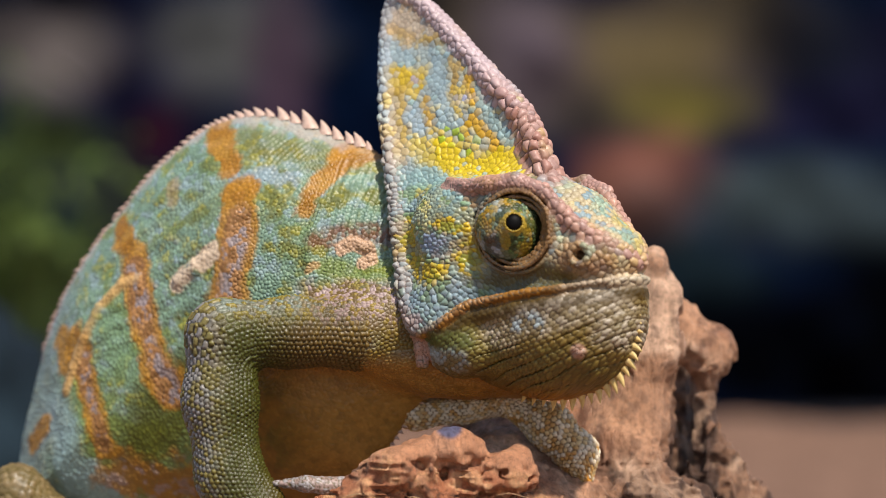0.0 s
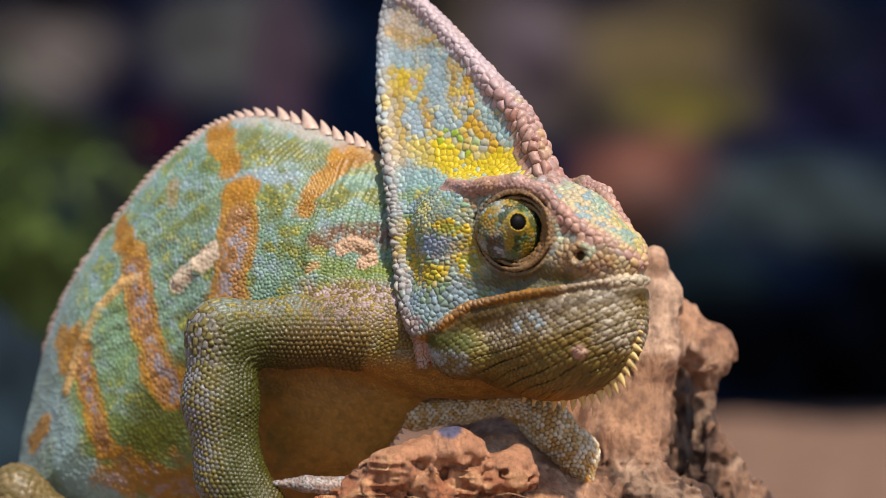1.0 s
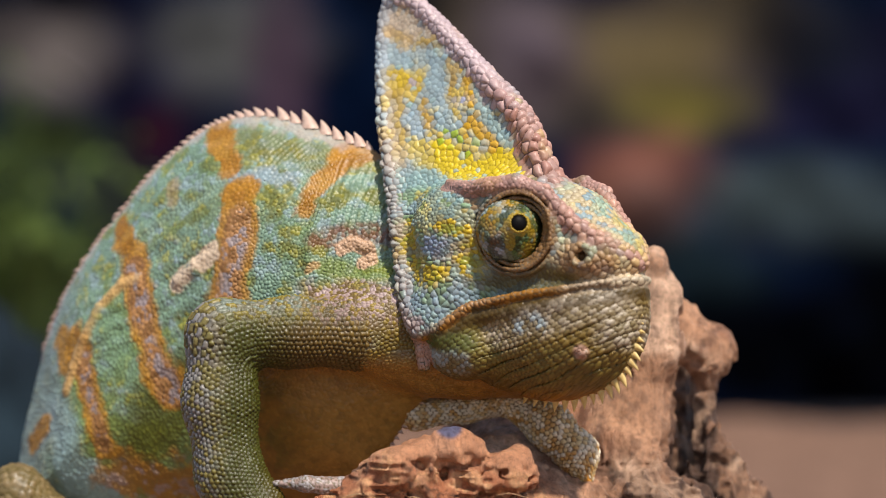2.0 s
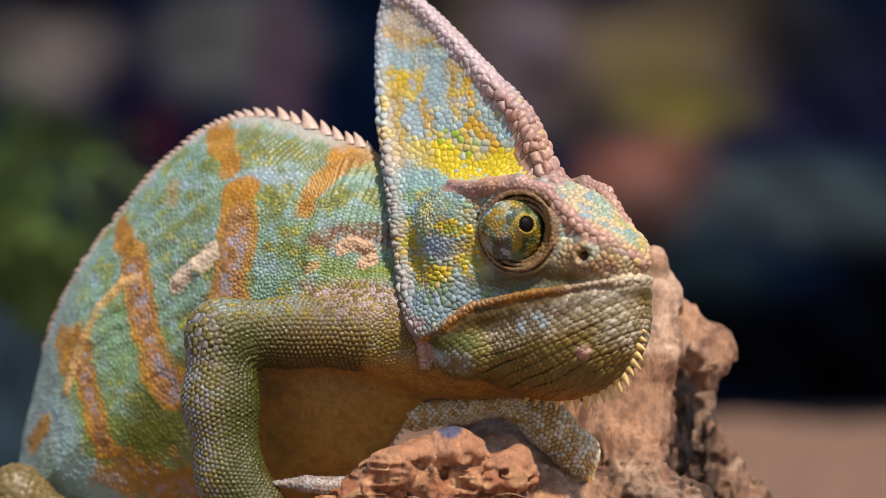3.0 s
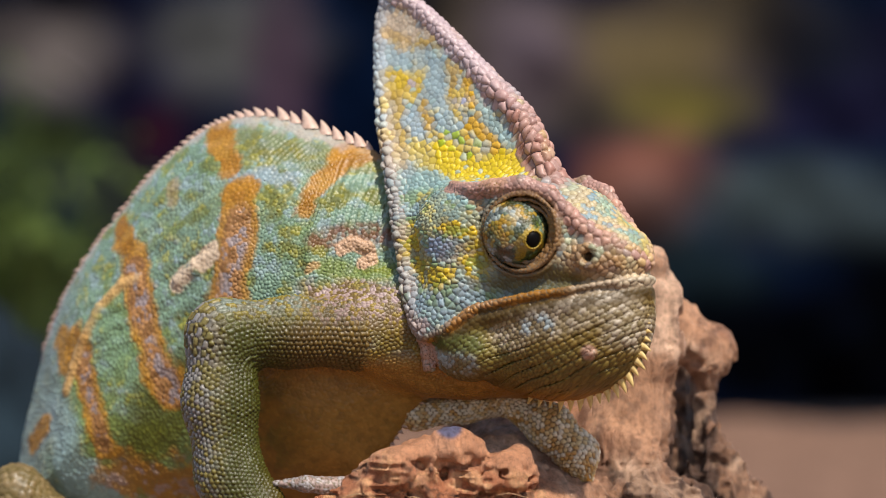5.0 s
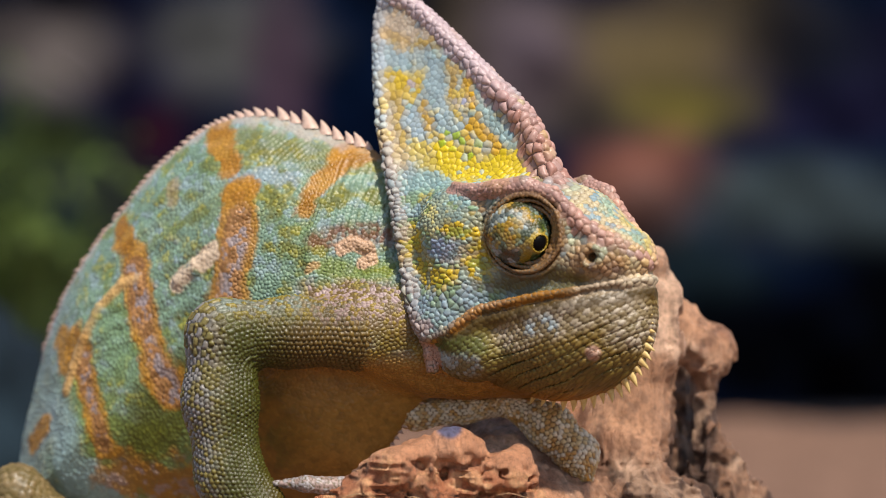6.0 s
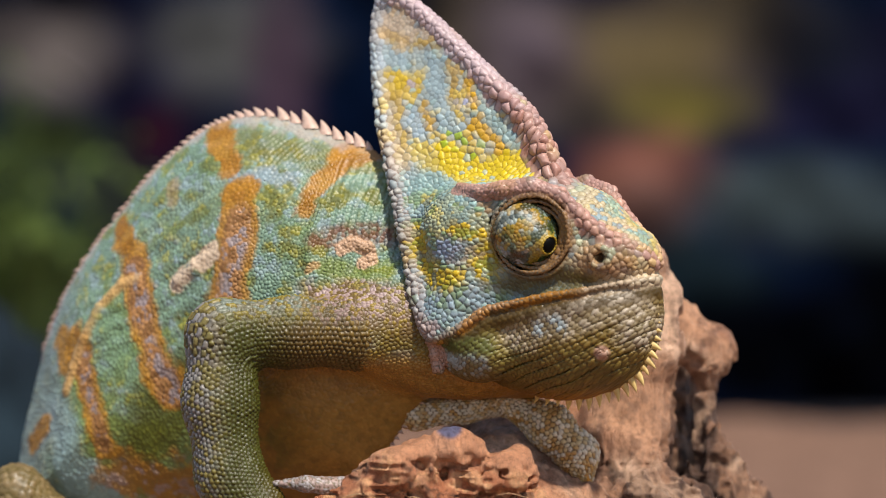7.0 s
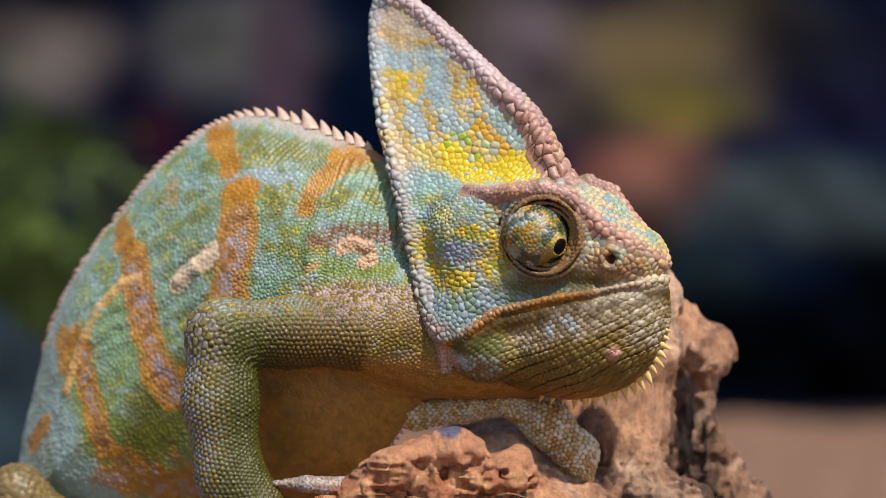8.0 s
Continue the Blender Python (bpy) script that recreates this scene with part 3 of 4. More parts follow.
def head_pigment(p, seed, chance, dome):
    w = head_slz(seed)
    s, l, z = w[:, 0], np.abs(w[:, 1]), w[:, 2]
    sz = np.c_[s, z]
    n1, n2 = fbm(seed, 9, 3, 21), fbm(seed, 3.5, 3, 22)
    n3 = fbm(seed, 2.0, 2, 23)
    wob = 0.7 * n2 + 0.7 * n3 + 1.5 * (chance - 0.5)
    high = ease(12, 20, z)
    col = np.tile(np.array(lin(166, 192, 200)), (len(seed), 1))
    col = blend(col, lin(158, 184, 174), ease(0.5, 0.8, chance) * 0.7)
    col = blend(col, lin(204, 182, 146), ease(0.0, 0.4, n3 + 0.5 * n2) * high * 0.45)
    col = blend(col, lin(222, 184, 36), ease(0.05, 0.28, n2 - 0.6 * n3) * high * 0.75)
    col = blend(col, lin(206, 180, 140), mark(sz, ((-33.5, 32), (-31, 24), (-29, 17)), 2.0, wob) * 0.7)
    cap = ease(38.5, 40.5, z + 1.2 * n2)
    col = blend(col, lin(206, 182, 158), cap * 0.65)
    yel = np.zeros(len(seed))
    for pts, r, tone, k in ((((-37, 41.6), (-32.8, 40.2), (-28.8, 38.9), (-24.2, 39.3)), 0.8, lin(208, 168, 52), 0.85),
                            (((-34.6, 33.2), (-32.1, 32.0), (-29, 31.5)), 1.7, lin(228, 190, 16), 0.9),
                            (((-32.6, 30), (-31, 24.8), (-29.4, 21)), 0.7, lin(210, 172, 50), 0.7),
                            (((-26.6, 26.8), (-25.2, 23.6)), 1.3, lin(206, 160, 40), 0.9),
                            (((-21.8, 34), (-21.2, 32.4), (-21.1, 27.7)), 1.2, lin(204, 164, 70), 0.8),
                            (((-17.6, 31.4), (-15.9, 27.5), (-15.2, 24.8), (-16, 22.3), (-13, 20.6), (-10.8, 18.3)), 1.7, lin(226, 172, 22), 0.92),
                            (((-22.6, 19), (-19.1, 15.8), (-14.4, 14.6), (-9.8, 16.0), (-5, 13.6)), 2.6, lin(240, 208, 4), 0.97),
                            (((-26.5, 19.9), (-24.6, 16.9)), 1.6, lin(210, 188, 90), 0.8),
                            (((-17.9, 8), (-12.7, 5.3), (-9.6, 3.3), (-7.9, 0.9), (-9.7, -1.9), (-12.4, -3.9), (-16.2, -4.7), (-21, -3.5), (-22.9, 0.1), (-23.6, 3)), 2.8, lin(236, 196, 6), 0.95),
                            (((-12, 3), (-9, 0), (-12, -3)), 2.6, lin(214, 180, 30), 0.7)):
        m = mark(sz, pts, r, wob) * k * (1 - 0.75 * ease(0.88, 0.92, chance))
        col, yel = blend(col, tone, m), np.maximum(yel, m)
    for pts, r, tone, k in ((((-35.4, 37), (-29.8, 36.5), (-26.6, 35.8), (-24.8, 31.5), (-22.6, 26.1), (-20.4, 23.0)), 1.9, lin(168, 190, 198), 0.85),
                            (((-15.3, 30), (-13.8, 26.4), (-12.3, 23.2), (-9.4, 20.5)), 1.2, lin(160, 188, 190), 0.9),
                            (((-18.5, 27.2),), 1.3, lin(186, 188, 214), 1.0), (((-31.2, 42),), 0.8, lin(240, 232, 214), 1.0), (((-29.6, 31.6),), 0.7, lin(196, 184, 200), 0.8),
                            (((-28.4, 25.3), (-26.5, 22.0)), 1.3, lin(168, 192, 208), 0.85),
                            (((-25, 12.5), (-22.6, 11.5), (-13.4, 9.8), (-8.6, 7.1)), 2.3, lin(156, 192, 190), 0.75),
                            # pale yellow patch here doubles as a painted highlight on the cheek bulge
                            (((-17.4, 2.1), (-14.8, 1.4)), 2.1, lin(172, 186, 214), 0.9), (((-20, 7.2), (-18.2, 5.2)), 2.1, lin(238, 230, 158), 0.9),
                            (((-11.2, 0.3), (-13.4, -1.4)), 1.2, lin(190, 180, 172), 0.7),
                            (((-24, -5), (-21, -8.5), (-16, -9), (-11.3, -7.2)), 2.6, lin(170, 192, 206), 0.85), (((-21.8, -12), (-18.2, -13)), 1.8, lin(226, 200, 196), 0.85)):
        m = mark(sz, pts, r, wob) * k
        col, yel = blend(col, tone, m), yel * (1 - m)
    col = blend(col, lin(164, 190, 40), mark(sz, ((-21, 21.4), (-17.5, 20.7), (-14.1, 17.8)), 2.0, wob) * ease(0.35, 0.45, chance) * ease(0.8, 0.7, chance) * 0.9)
    col = blend(col, lin(118, 122, 40), mark(sz, ((-6.0, 22), (-5.6, 17.5), (-1.6, 13.2)), 1.3, 0.6 * n2) * 0.85)
    col = blend(col, lin(176, 122, 48), mark(sz, ((-9, 9.6), (-8.2, 6)), 1.2, wob) * 0.75)
    low = ease(-4, -8, s) * ease(13, 10, z) * ease(-12, -8, z)
    col = blend(col, lin(132, 160, 66), low * ease(0.1, 0.35, n3 + 0.3 * n2) * 0.6)
    col = blend(col, lin(204, 176, 50), low * ease(0.25, 0.45, n2 - 0.4 * n3) * ease(-8, -4, z) * 0.7)
    col = blend(col, lin(116, 150, 156), low * ease(0.2, 0.45, -n3) * 0.55)
    front = ease(0, 7, s) * ease(-6.5, -4, z)
    col = blend(col, lin(222, 194, 142), front * ease(0.15, 0.4, chance) * 0.8)
    col = blend(col, lin(222, 198, 104), front * ease(0.0, 0.3, n1 + 0.4 * n2) * 0.75)
    col = blend(col, PINK, front * ease(0.35, 0.6, n2) * 0.4)
    col = blend(col, lin(164, 206, 190), front * ease(0.1, 0.4, n3) * ease(5, 2.5, l) * 0.7)
    col = blend(col, lin(166, 116, 70), ease(5, 8, s) * (1 - ease(4, 6.5, np.hypot(s - 12, z + 2.4))) * ease(4, 6, l) * 0.7)
    col = blend(col, lin(170, 190, 160), front * ease(0.3, 0.6, -n2) * 0.6)
    col = blend(col, lin(216, 188, 158), ease(37, 42, z + 3 * n2) * 0.6)
    # olive skin under the eye, darkened in the colour for the shade there
    col = blend(col, lin(100, 84, 20), (1 - ease(2.0, 4.0, np.hypot((s - 1) * 0.30, z + 5.4) + 0.6 * n2)) * 0.9)
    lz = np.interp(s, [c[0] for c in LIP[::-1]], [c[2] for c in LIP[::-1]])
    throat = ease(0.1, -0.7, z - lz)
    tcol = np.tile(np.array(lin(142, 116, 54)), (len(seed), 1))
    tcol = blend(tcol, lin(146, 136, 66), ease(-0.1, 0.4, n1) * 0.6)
    # shade of the overhanging lip, put into the throat colour
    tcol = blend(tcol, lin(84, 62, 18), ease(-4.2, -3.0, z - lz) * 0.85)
    pale = np.maximum(mark(sz, ((-2.7, -15), (2.4, -13.2), (7.4, -11.6), (14.2, -9.6)), 2.4, 1.2 * n2, 1.6), mark(sz, ((15, -10), (16, -14)), 2.6, n2, 1.4))
    pale = np.maximum(pale, mark(sz, ((-17.5, -19), (-14.5, -19.8), (-10.5, -19.6)), 1.7, 0.8 * n2, 1.0))
    tcol = blend(tcol, lin(206, 190, 168), pale * (0.3 + 0.55 * ease(0.3, 0.7, chance)))
    tcol = blend(tcol, lin(176, 196, 204), np.maximum(mark(sz, ((-17.5, -19), (-14.5, -19.8), (-10.5, -19.6)), 1.9, 0.8 * n2, 1.0), mark(sz, ((1, -13.4), (4, -12.6)), 1.6, n2)) * ease(0.2, 0.5, chance) * 0.8)
    tcol = blend(tcol, lin(206, 190, 178), mark(sz, ((-14, -12.6), (-9, -10.5)), 0.8, 0.5 * n2) * 0.6)
    tcol = blend(tcol, lin(94, 108, 50), mark(sz, ((-16.5, -15.6), (-13, -16.2), (-9, -16.0)), 1.5, n2, 1.0) * 0.7)
    tcol = blend(tcol, lin(120, 94, 34), ease(-17, -22, z) * 0.6)
    tcol = blend(tcol, lin(188, 132, 44), ease(-23.5, -26.5, z) * 0.8)
    # dark lines painted along the creases, deepening their shade
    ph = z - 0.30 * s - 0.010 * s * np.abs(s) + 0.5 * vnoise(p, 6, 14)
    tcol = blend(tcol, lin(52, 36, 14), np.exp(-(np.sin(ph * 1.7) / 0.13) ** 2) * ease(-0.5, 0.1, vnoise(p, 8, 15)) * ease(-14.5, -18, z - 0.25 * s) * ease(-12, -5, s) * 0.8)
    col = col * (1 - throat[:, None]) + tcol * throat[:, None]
    q3 = np.c_[s, l, z]
    col = blend(col, lin(188, 124, 36), (1 - ease(0.8, 1.7, line_dist(q3, LIP) + 0.5 * n2)) * 0.85 * ease(14, 4, s))
    col = blend(col, CREAM, (1 - ease(1.2, 2.0, line_dist(q3, LIP))) * 0.7 * ease(6, 14, s))
    browed = 1 - ease(1.5, 2.2, line_dist(q3, RIDGE) + 0.3 * n2)
    col = blend(col, lin(214, 160, 146), browed * 0.9)
    col = blend(col, lin(224, 190, 120), browed * ease(9, 14, s) * ease(0.5, 0.7, chance) * 0.7)
    rim = line_dist(sz, CREST_LINE)
    crest = (1 - ease(1.9, 2.9, rim + 0.7 * n2 + 0.9 * ease(20, 42, z))) * ease(2, 0, l - 3)
    col = blend(col, lin(204, 158, 146), crest * 0.95)
    col = blend(col, lin(206, 186, 192), crest * ease(20, 34, z + 4 * n2) * 0.85)
    col = blend(col, lin(168, 112, 96), crest * ease(0.55, 0.9, chance) * ease(36, 26, z) * 0.6)
    col = blend(col, lin(150, 168, 178), ease(20, 30, z) * (1 - ease(2.2, 3.2, rim)) * ease(1.2, 2.0, rim) * ease(0.5, 0.7, chance) * 0.7)
    edge = (1 - ease(1.0, 2.3, line_dist(sz, BACK_LINE) + 0.8 * n2))
    col = blend(col, lin(180, 160, 152), edge * 0.6 * ease(0.1, 0.5, chance + 0.2) * ease(30, 20, z))
    col = blend(col, lin(184, 194, 204), edge * 0.7 * ease(24, 32, z))
    rim = np.minimum(rim, line_dist(sz, BACK_LINE))
    orb = np.sqrt(((q3 - np.array(ORBIT)) ** 2).sum(1))
    col = blend(col, lin(150, 112, 70), 1 - ease(7.4, 8.6, orb))
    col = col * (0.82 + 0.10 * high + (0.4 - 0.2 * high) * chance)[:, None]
    for c, k in (((-19.6, 14.3, -18), 3.2), ((11.0, 8.6, -17.6), 1.4)):
        col = blend(col, lin(216, 168, 146), (1 - ease(k - 0.4, k + 0.3, np.sqrt(((q3 - np.array(c)) ** 2).sum(1)))) * 0.9)
    skin = blend(np.tile(np.array(lin(140, 156, 146)), (len(col), 1)), lin(176, 138, 30), yel)
    skin = blend(skin, lin(84, 102, 100), ease(-3, -6, z) * ease(-6, -10, s) * 0.8)
    skin = blend(skin, lin(150, 110, 92), np.maximum(1 - ease(2, 3.5, rim), front))
    skin = blend(skin, lin(104, 86, 46), throat)
    skin = blend(skin, lin(128, 96, 50), ease(4, 9, s) * (1 - throat) * 0.8)
    skin = skin * (1 - 0.7 * ease(24, 32, z))[:, None] + col * (0.7 * ease(24, 32, z))[:, None]
    m = ease(0.1, 0.6, dome)
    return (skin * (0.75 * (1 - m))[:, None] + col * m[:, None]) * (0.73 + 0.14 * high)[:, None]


PIVOT = (-8.0, 20.0, -5.0)
v, q = mesh_form(head_form, (-24, -22, -31), (40, 44, 53), 0.19)
nrm = normals_of(v, q)
w3 = head_slz(v)
sz = w3[:, [0, 2]]
al = np.abs(w3[:, 1])
rimd = np.minimum(line_dist(sz, CREST_LINE) + np.maximum(al - 3.5, 0), line_dist(sz, BACK_LINE) + 1.2)
plate = ease(8, 14, w3[:, 2]) * ease(1.6, 2.6, rimd)
upper = ease(24, 33, w3[:, 2])
rad = 1.08 + (0.60 - 0.55 * upper) * (1 - ease(1.5, 2.3, rimd)) + 0.22 * vnoise(v, 5, 6) + 0.24 * vnoise(v, 2.3, 7)
rad += plate * (0.30 * vnoise(v, 1.7, 5) - 0.10 - 0.12 * ease(22, 32, w3[:, 2]))
rad -= 0.36 * ease(-6, -10, w3[:, 2])
rad -= 0.22 * ease(10, 6, w3[:, 2]) * ease(-5, -9, w3[:, 0]) * ease(-9, -6, w3[:, 2])
rad -= 0.25 * ease(2, 10, w3[:, 0]) * ease(-6, -3, w3[:, 2])
orb = np.sqrt(((np.c_[w3[:, 0], al, w3[:, 2]] - np.array(ORBIT)) ** 2).sum(1))
rad -= 0.45 * (1 - ease(7.5, 9, orb))
rad -= 0.35 * (1 - ease(3, 5, np.hypot((w3[:, 0] - 2) * 0.42, w3[:, 2] + 4.8)))
rad = np.maximum(rad, 0.5)
back = ease(22, 34, w3[:, 2]) * ease(-18, -28, w3[:, 0]) * ease(1.6, 3.0, rimd)
ridge = 1 - ease(1.4, 2.2, line_dist(np.c_[w3[:, 0], al, w3[:, 2]], RIDGE))
rad = np.maximum(rad - 0.30 * ridge * ease(6, 2, w3[:, 0]) + 0.40 * ridge * ease(3, 7, w3[:, 0]), 0.55)
smooth = (1 - ease(2.5, 4.5, np.hypot((w3[:, 0] - 2) * 0.42, w3[:, 2] + 4.8))) * ease(-20, -10, w3[:, 0])
cheek = ease(-3, -10, w3[:, 0])
rad -= 0.30 * ease(-8, -12, w3[:, 0]) * ease(18, 14, w3[:, 2]) * ease(6, 9, w3[:, 2])
cheek_metric = v + np.c_[np.zeros(len(v)), np.zeros(len(v)), 0.45 * cheek * (np.clip(w3[:, 2], -6, 12) - 3)]
nv, seed, chance, dome = scales(v, nrm, rad, 0.40 + 0.06 * cheek * ease(16, 12, w3[:, 2]) + (0.14 - 0.16 * upper) * (1 - ease(1.5, 2.3, rimd)) - 0.13 * plate - 0.08 * back - 0.05 * upper - 0.16 * smooth, RNG, None, cheek_metric)
row = w3[:, 2] - 0.30 * w3[:, 0] - 0.010 * w3[:, 0] * np.abs(w3[:, 0])
ring = np.arctan2(w3[:, 0] + 6, al + 0.5) * 15.0 * np.sign(w3[:, 1])
dm, ch, _, _ = lattice(ring, row, 0.95, RNG)
lz = np.interp(w3[:, 0], [c[0] for c in LIP[::-1]], [c[2] for c in LIP[::-1]])
low = ease(-0.9, -1.8, w3[:, 2] - lz) * ease(-17, -13, w3[:, 0])
nv = nv * (1 - low[:, None]) + low[:, None] * (v + nrm * ((0.36 - 0.20 * ease(-4.4, -3.0, w3[:, 2] - lz)) * (dm * (0.85 + 0.3 * ch) - 0.55))[:, None])
chance, dome = chance * (1 - low) + ch * low, dome * (1 - low) + dm * low
seed = seed * (1 - low[:, None]) + v * low[:, None]
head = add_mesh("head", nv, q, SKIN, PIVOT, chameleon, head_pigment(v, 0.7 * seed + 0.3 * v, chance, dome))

# limbs
def limb(name, form, lo, hi, radius, tone, label, h=0.25, shade=None, axis=None, girth=5.4, joint=lin(84, 72, 30)):
    v, q = mesh_form(form, lo, hi, h)
    nrm = normals_of(v, q)
    if axis:
        a, b = unroll(v, axis)
        dome, chance, ca, cb = lattice(a, b * girth, radius * 1.22, RNG)
        rows = ease(-0.3, 0.3, np.sin(2 * math.pi * (ca + 0.45 * cb) / (radius * 3.66)) + 0.8 * (chance - 0.5))
        nv, seed = v + nrm * (0.85 * radius * (dome * (0.85 + 0.3 * chance) - 0.55))[:, None], v
    else:
        nv, seed, chance, dome = scales(v, nrm, radius + 0.12 * vnoise(v, 5, 9), 0.42, RNG)
        rows = chance
    n1 = fbm(seed, 6, 3, 31)
    col = np.tile(np.array(tone[0]), (len(seed), 1))
    for i, c in enumerate(tone[1:]):
        a = (i + 1) / len(tone)
        col = blend(col, c, ease(a - 0.12, a + 0.12, chance + 0.3 * n1) * 0.8)
    col = shade(col, seed, chance, rows) if shade else col
    m = ease(0.2, 0.8, dome)[:, None]
    col = col * m + np.array(joint) * (1 - m)
    col = col * (0.88 + 0.24 * RNG.permutation(1000)[(chance * 999).astype(int)] / 1000)[:, None]
    return add_mesh(name, nv, q, SKIN, CHAM, chameleon, col, label)


def foreleg_tone(col, p, chance, rows):
    """Rows of blue-grey and ochre beads on the outer side, leaf green darkened for shade inside, pinkish tan towards
    the shoulder.
    """
    outer = np.maximum(ease(-36, -44, p[:, 0]), 0.4 * ease(-13.5, -10, p[:, 2]))
    col = blend(col, lin(136, 132, 44), 0.6 * ease(0.35, 0.65, chance))
    crown = ease(-13, -10, p[:, 2]) * ease(-44, -38, p[:, 0])
    col = blend(col, lin(186, 164, 52), crown * ease(0.6, 0.7, chance) * 0.8)
    col = blend(col, lin(136, 166, 140), crown * ease(0.3, 0.2, chance) * 0.8)
    # outer beads paled in the colour as under cool side light
    col = blend(col, lin(184, 180, 184), outer * ease(0.7, 0.5, chance) * 0.85)
    col = blend(col, lin(164, 146, 84), outer * ease(0.5, 0.62, chance) * 0.7)
    # inner side and underside: green, with shade painted in
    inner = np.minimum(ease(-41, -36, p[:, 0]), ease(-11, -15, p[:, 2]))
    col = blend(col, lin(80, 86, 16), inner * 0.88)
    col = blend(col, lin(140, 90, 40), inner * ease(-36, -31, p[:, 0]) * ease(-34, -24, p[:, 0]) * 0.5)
    root = ease(-28, -19, p[:, 0])
    pink = ease(0.35, 0.45, chance) * ease(-16, -10, p[:, 2])
    tan = blend(blend(np.tile(np.array(lin(126, 104, 62)), (len(p), 1)), lin(190, 158, 150), pink), lin(170, 138, 60), ease(0.72, 0.78, chance))
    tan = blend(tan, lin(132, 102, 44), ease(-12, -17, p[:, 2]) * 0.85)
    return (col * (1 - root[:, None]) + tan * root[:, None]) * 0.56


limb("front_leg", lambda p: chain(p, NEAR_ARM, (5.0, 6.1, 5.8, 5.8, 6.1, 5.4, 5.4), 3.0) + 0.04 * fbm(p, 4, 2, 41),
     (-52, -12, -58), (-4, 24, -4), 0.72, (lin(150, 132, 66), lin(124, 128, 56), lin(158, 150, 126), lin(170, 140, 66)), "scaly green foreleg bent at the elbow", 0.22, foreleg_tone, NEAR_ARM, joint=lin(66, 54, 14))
FAR_ARM = ((-15, 25, -29.5), (-5, 21.5, -31.0), (4, 21, -29.9), (11.7, 21, -28.8))
FAR_FORE = ((12.7, 20.5, -28.9), (19.8, 19, -33.0), (24.9, 17.5, -38), (26.3, 16.5, -42))
limb("front_leg", lambda p: smin(chain(p, FAR_ARM, (2.8, 2.5, 2.3, 2.2), 2), chain(p, FAR_FORE, (2.3, 3.9, 3.6, 1.5), 2), 1.5),
     (-20, 8, -48), (34, 32, -22), 0.80, (lin(206, 158, 92), lin(232, 204, 152), lin(242, 228, 204)), "pale scaly foreleg reaching onto the wood", axis=FAR_ARM + FAR_FORE, girth=3.6, joint=lin(104, 72, 30))
limb("toe", lambda p: chain(p, ((-29.5, -2.5, -41.2), (-24, -2.5, -41.3), (-17.5, 0, -42.2)), (0.5, 1.3, 1.9), 1), (-38, -10, -50), (-12, 6, -34), 0.55,
     (lin(160, 136, 128), lin(164, 160, 162)), "pale grey-pink toe")
limb("hind_leg", lambda p: chain(p, ((-70, 34, -58), (-82, 32, -47), (-80, 28, -62), (-74, 24, -70)), (5, 5.2, 4.2, 4), 2), (-96, 14, -78), (-58, 46, -36), 1.1,
     (lin(116, 100, 64), lin(130, 110, 76)), "folded olive hind leg", 0.5)


def spike_mesh(name, length, width, bend, material, sides=8, rings=5):
    bm = bmesh.new()
    prev = None
    for i in range(rings + 1):
        t = i / rings
        r = width * (1 - t) ** 0.8 + 0.03
        ring = [bm.verts.new((0.001 * (r * math.cos(a) + bend * t * t), 0.001 * 0.75 * r * math.sin(a), 0.001 * (length * t - 0.4)))
                for a in (2 * math.pi * k / sides for k in range(sides))]
        if prev:
            for k in range(sides):
                bm.faces.new((prev[k], prev[(k + 1) % sides], ring[(k + 1) % sides], ring[k]))
        prev = ring
    bm.faces.new(prev)
    me = bpy.data.meshes.new(name)
    bm.to_mesh(me)
    bm.free()
    for f in me.polygons:
        f.use_smooth = True
    me.materials.append(material)
    return me


def set_spike(name, mesh, at, out, along, size, parent):
    ob = new(name, mesh)
    z = Vector(out).normalized()
    x = Vector(along)
    x = (x - z * x.dot(z)).normalized()
    m = Matrix((x, z.cross(x), z)).transposed().to_4x4()
    m.translation = (Vector(at) - Vector(BASE[parent.name])) * 0.001
    ob.matrix_basis = m @ Matrix.Diagonal((size, size, size, 1))
    ob.parent = parent
    return ob


# beard: a row of horn spikes along the keel of the chin
BEARD = spike_mesh("beard_spike", 2.4, 0.8, 0.4, SPIKE)
for i in range(20):
    a = radians(11 - 5.7 * i - 0.04 * i * i)
    ds, dz = 17.3 * math.cos(a) - 0.3, 13.0 * math.sin(a)
    out = Vector((math.cos(a) / 18.6, math.sin(a) / 13.0)).normalized()
    wob = random.uniform(-0.12, 0.12)
    o3 = Vector(head_point(out.x, wob, out.y)) - Vector(head_point(0, 0, 0))
    t3 = Vector(head_point(out.y, 0, -out.x)) - Vector(head_point(0, 0, 0))
    set_spike("beard_spike", BEARD, head_point(ds, 0, -14 + dz), o3, t3, (0.75 + 0.4 * math.sin(min(i, 14) / 14 * 2.6)) * random.uniform(0.8, 1.15), head)

# row of spikes along the back
DORSAL = spike_mesh("back_spike", 3.3, 1.75, 1.3, PINKSPIKE)
run, nxt = 0.0, 4.0
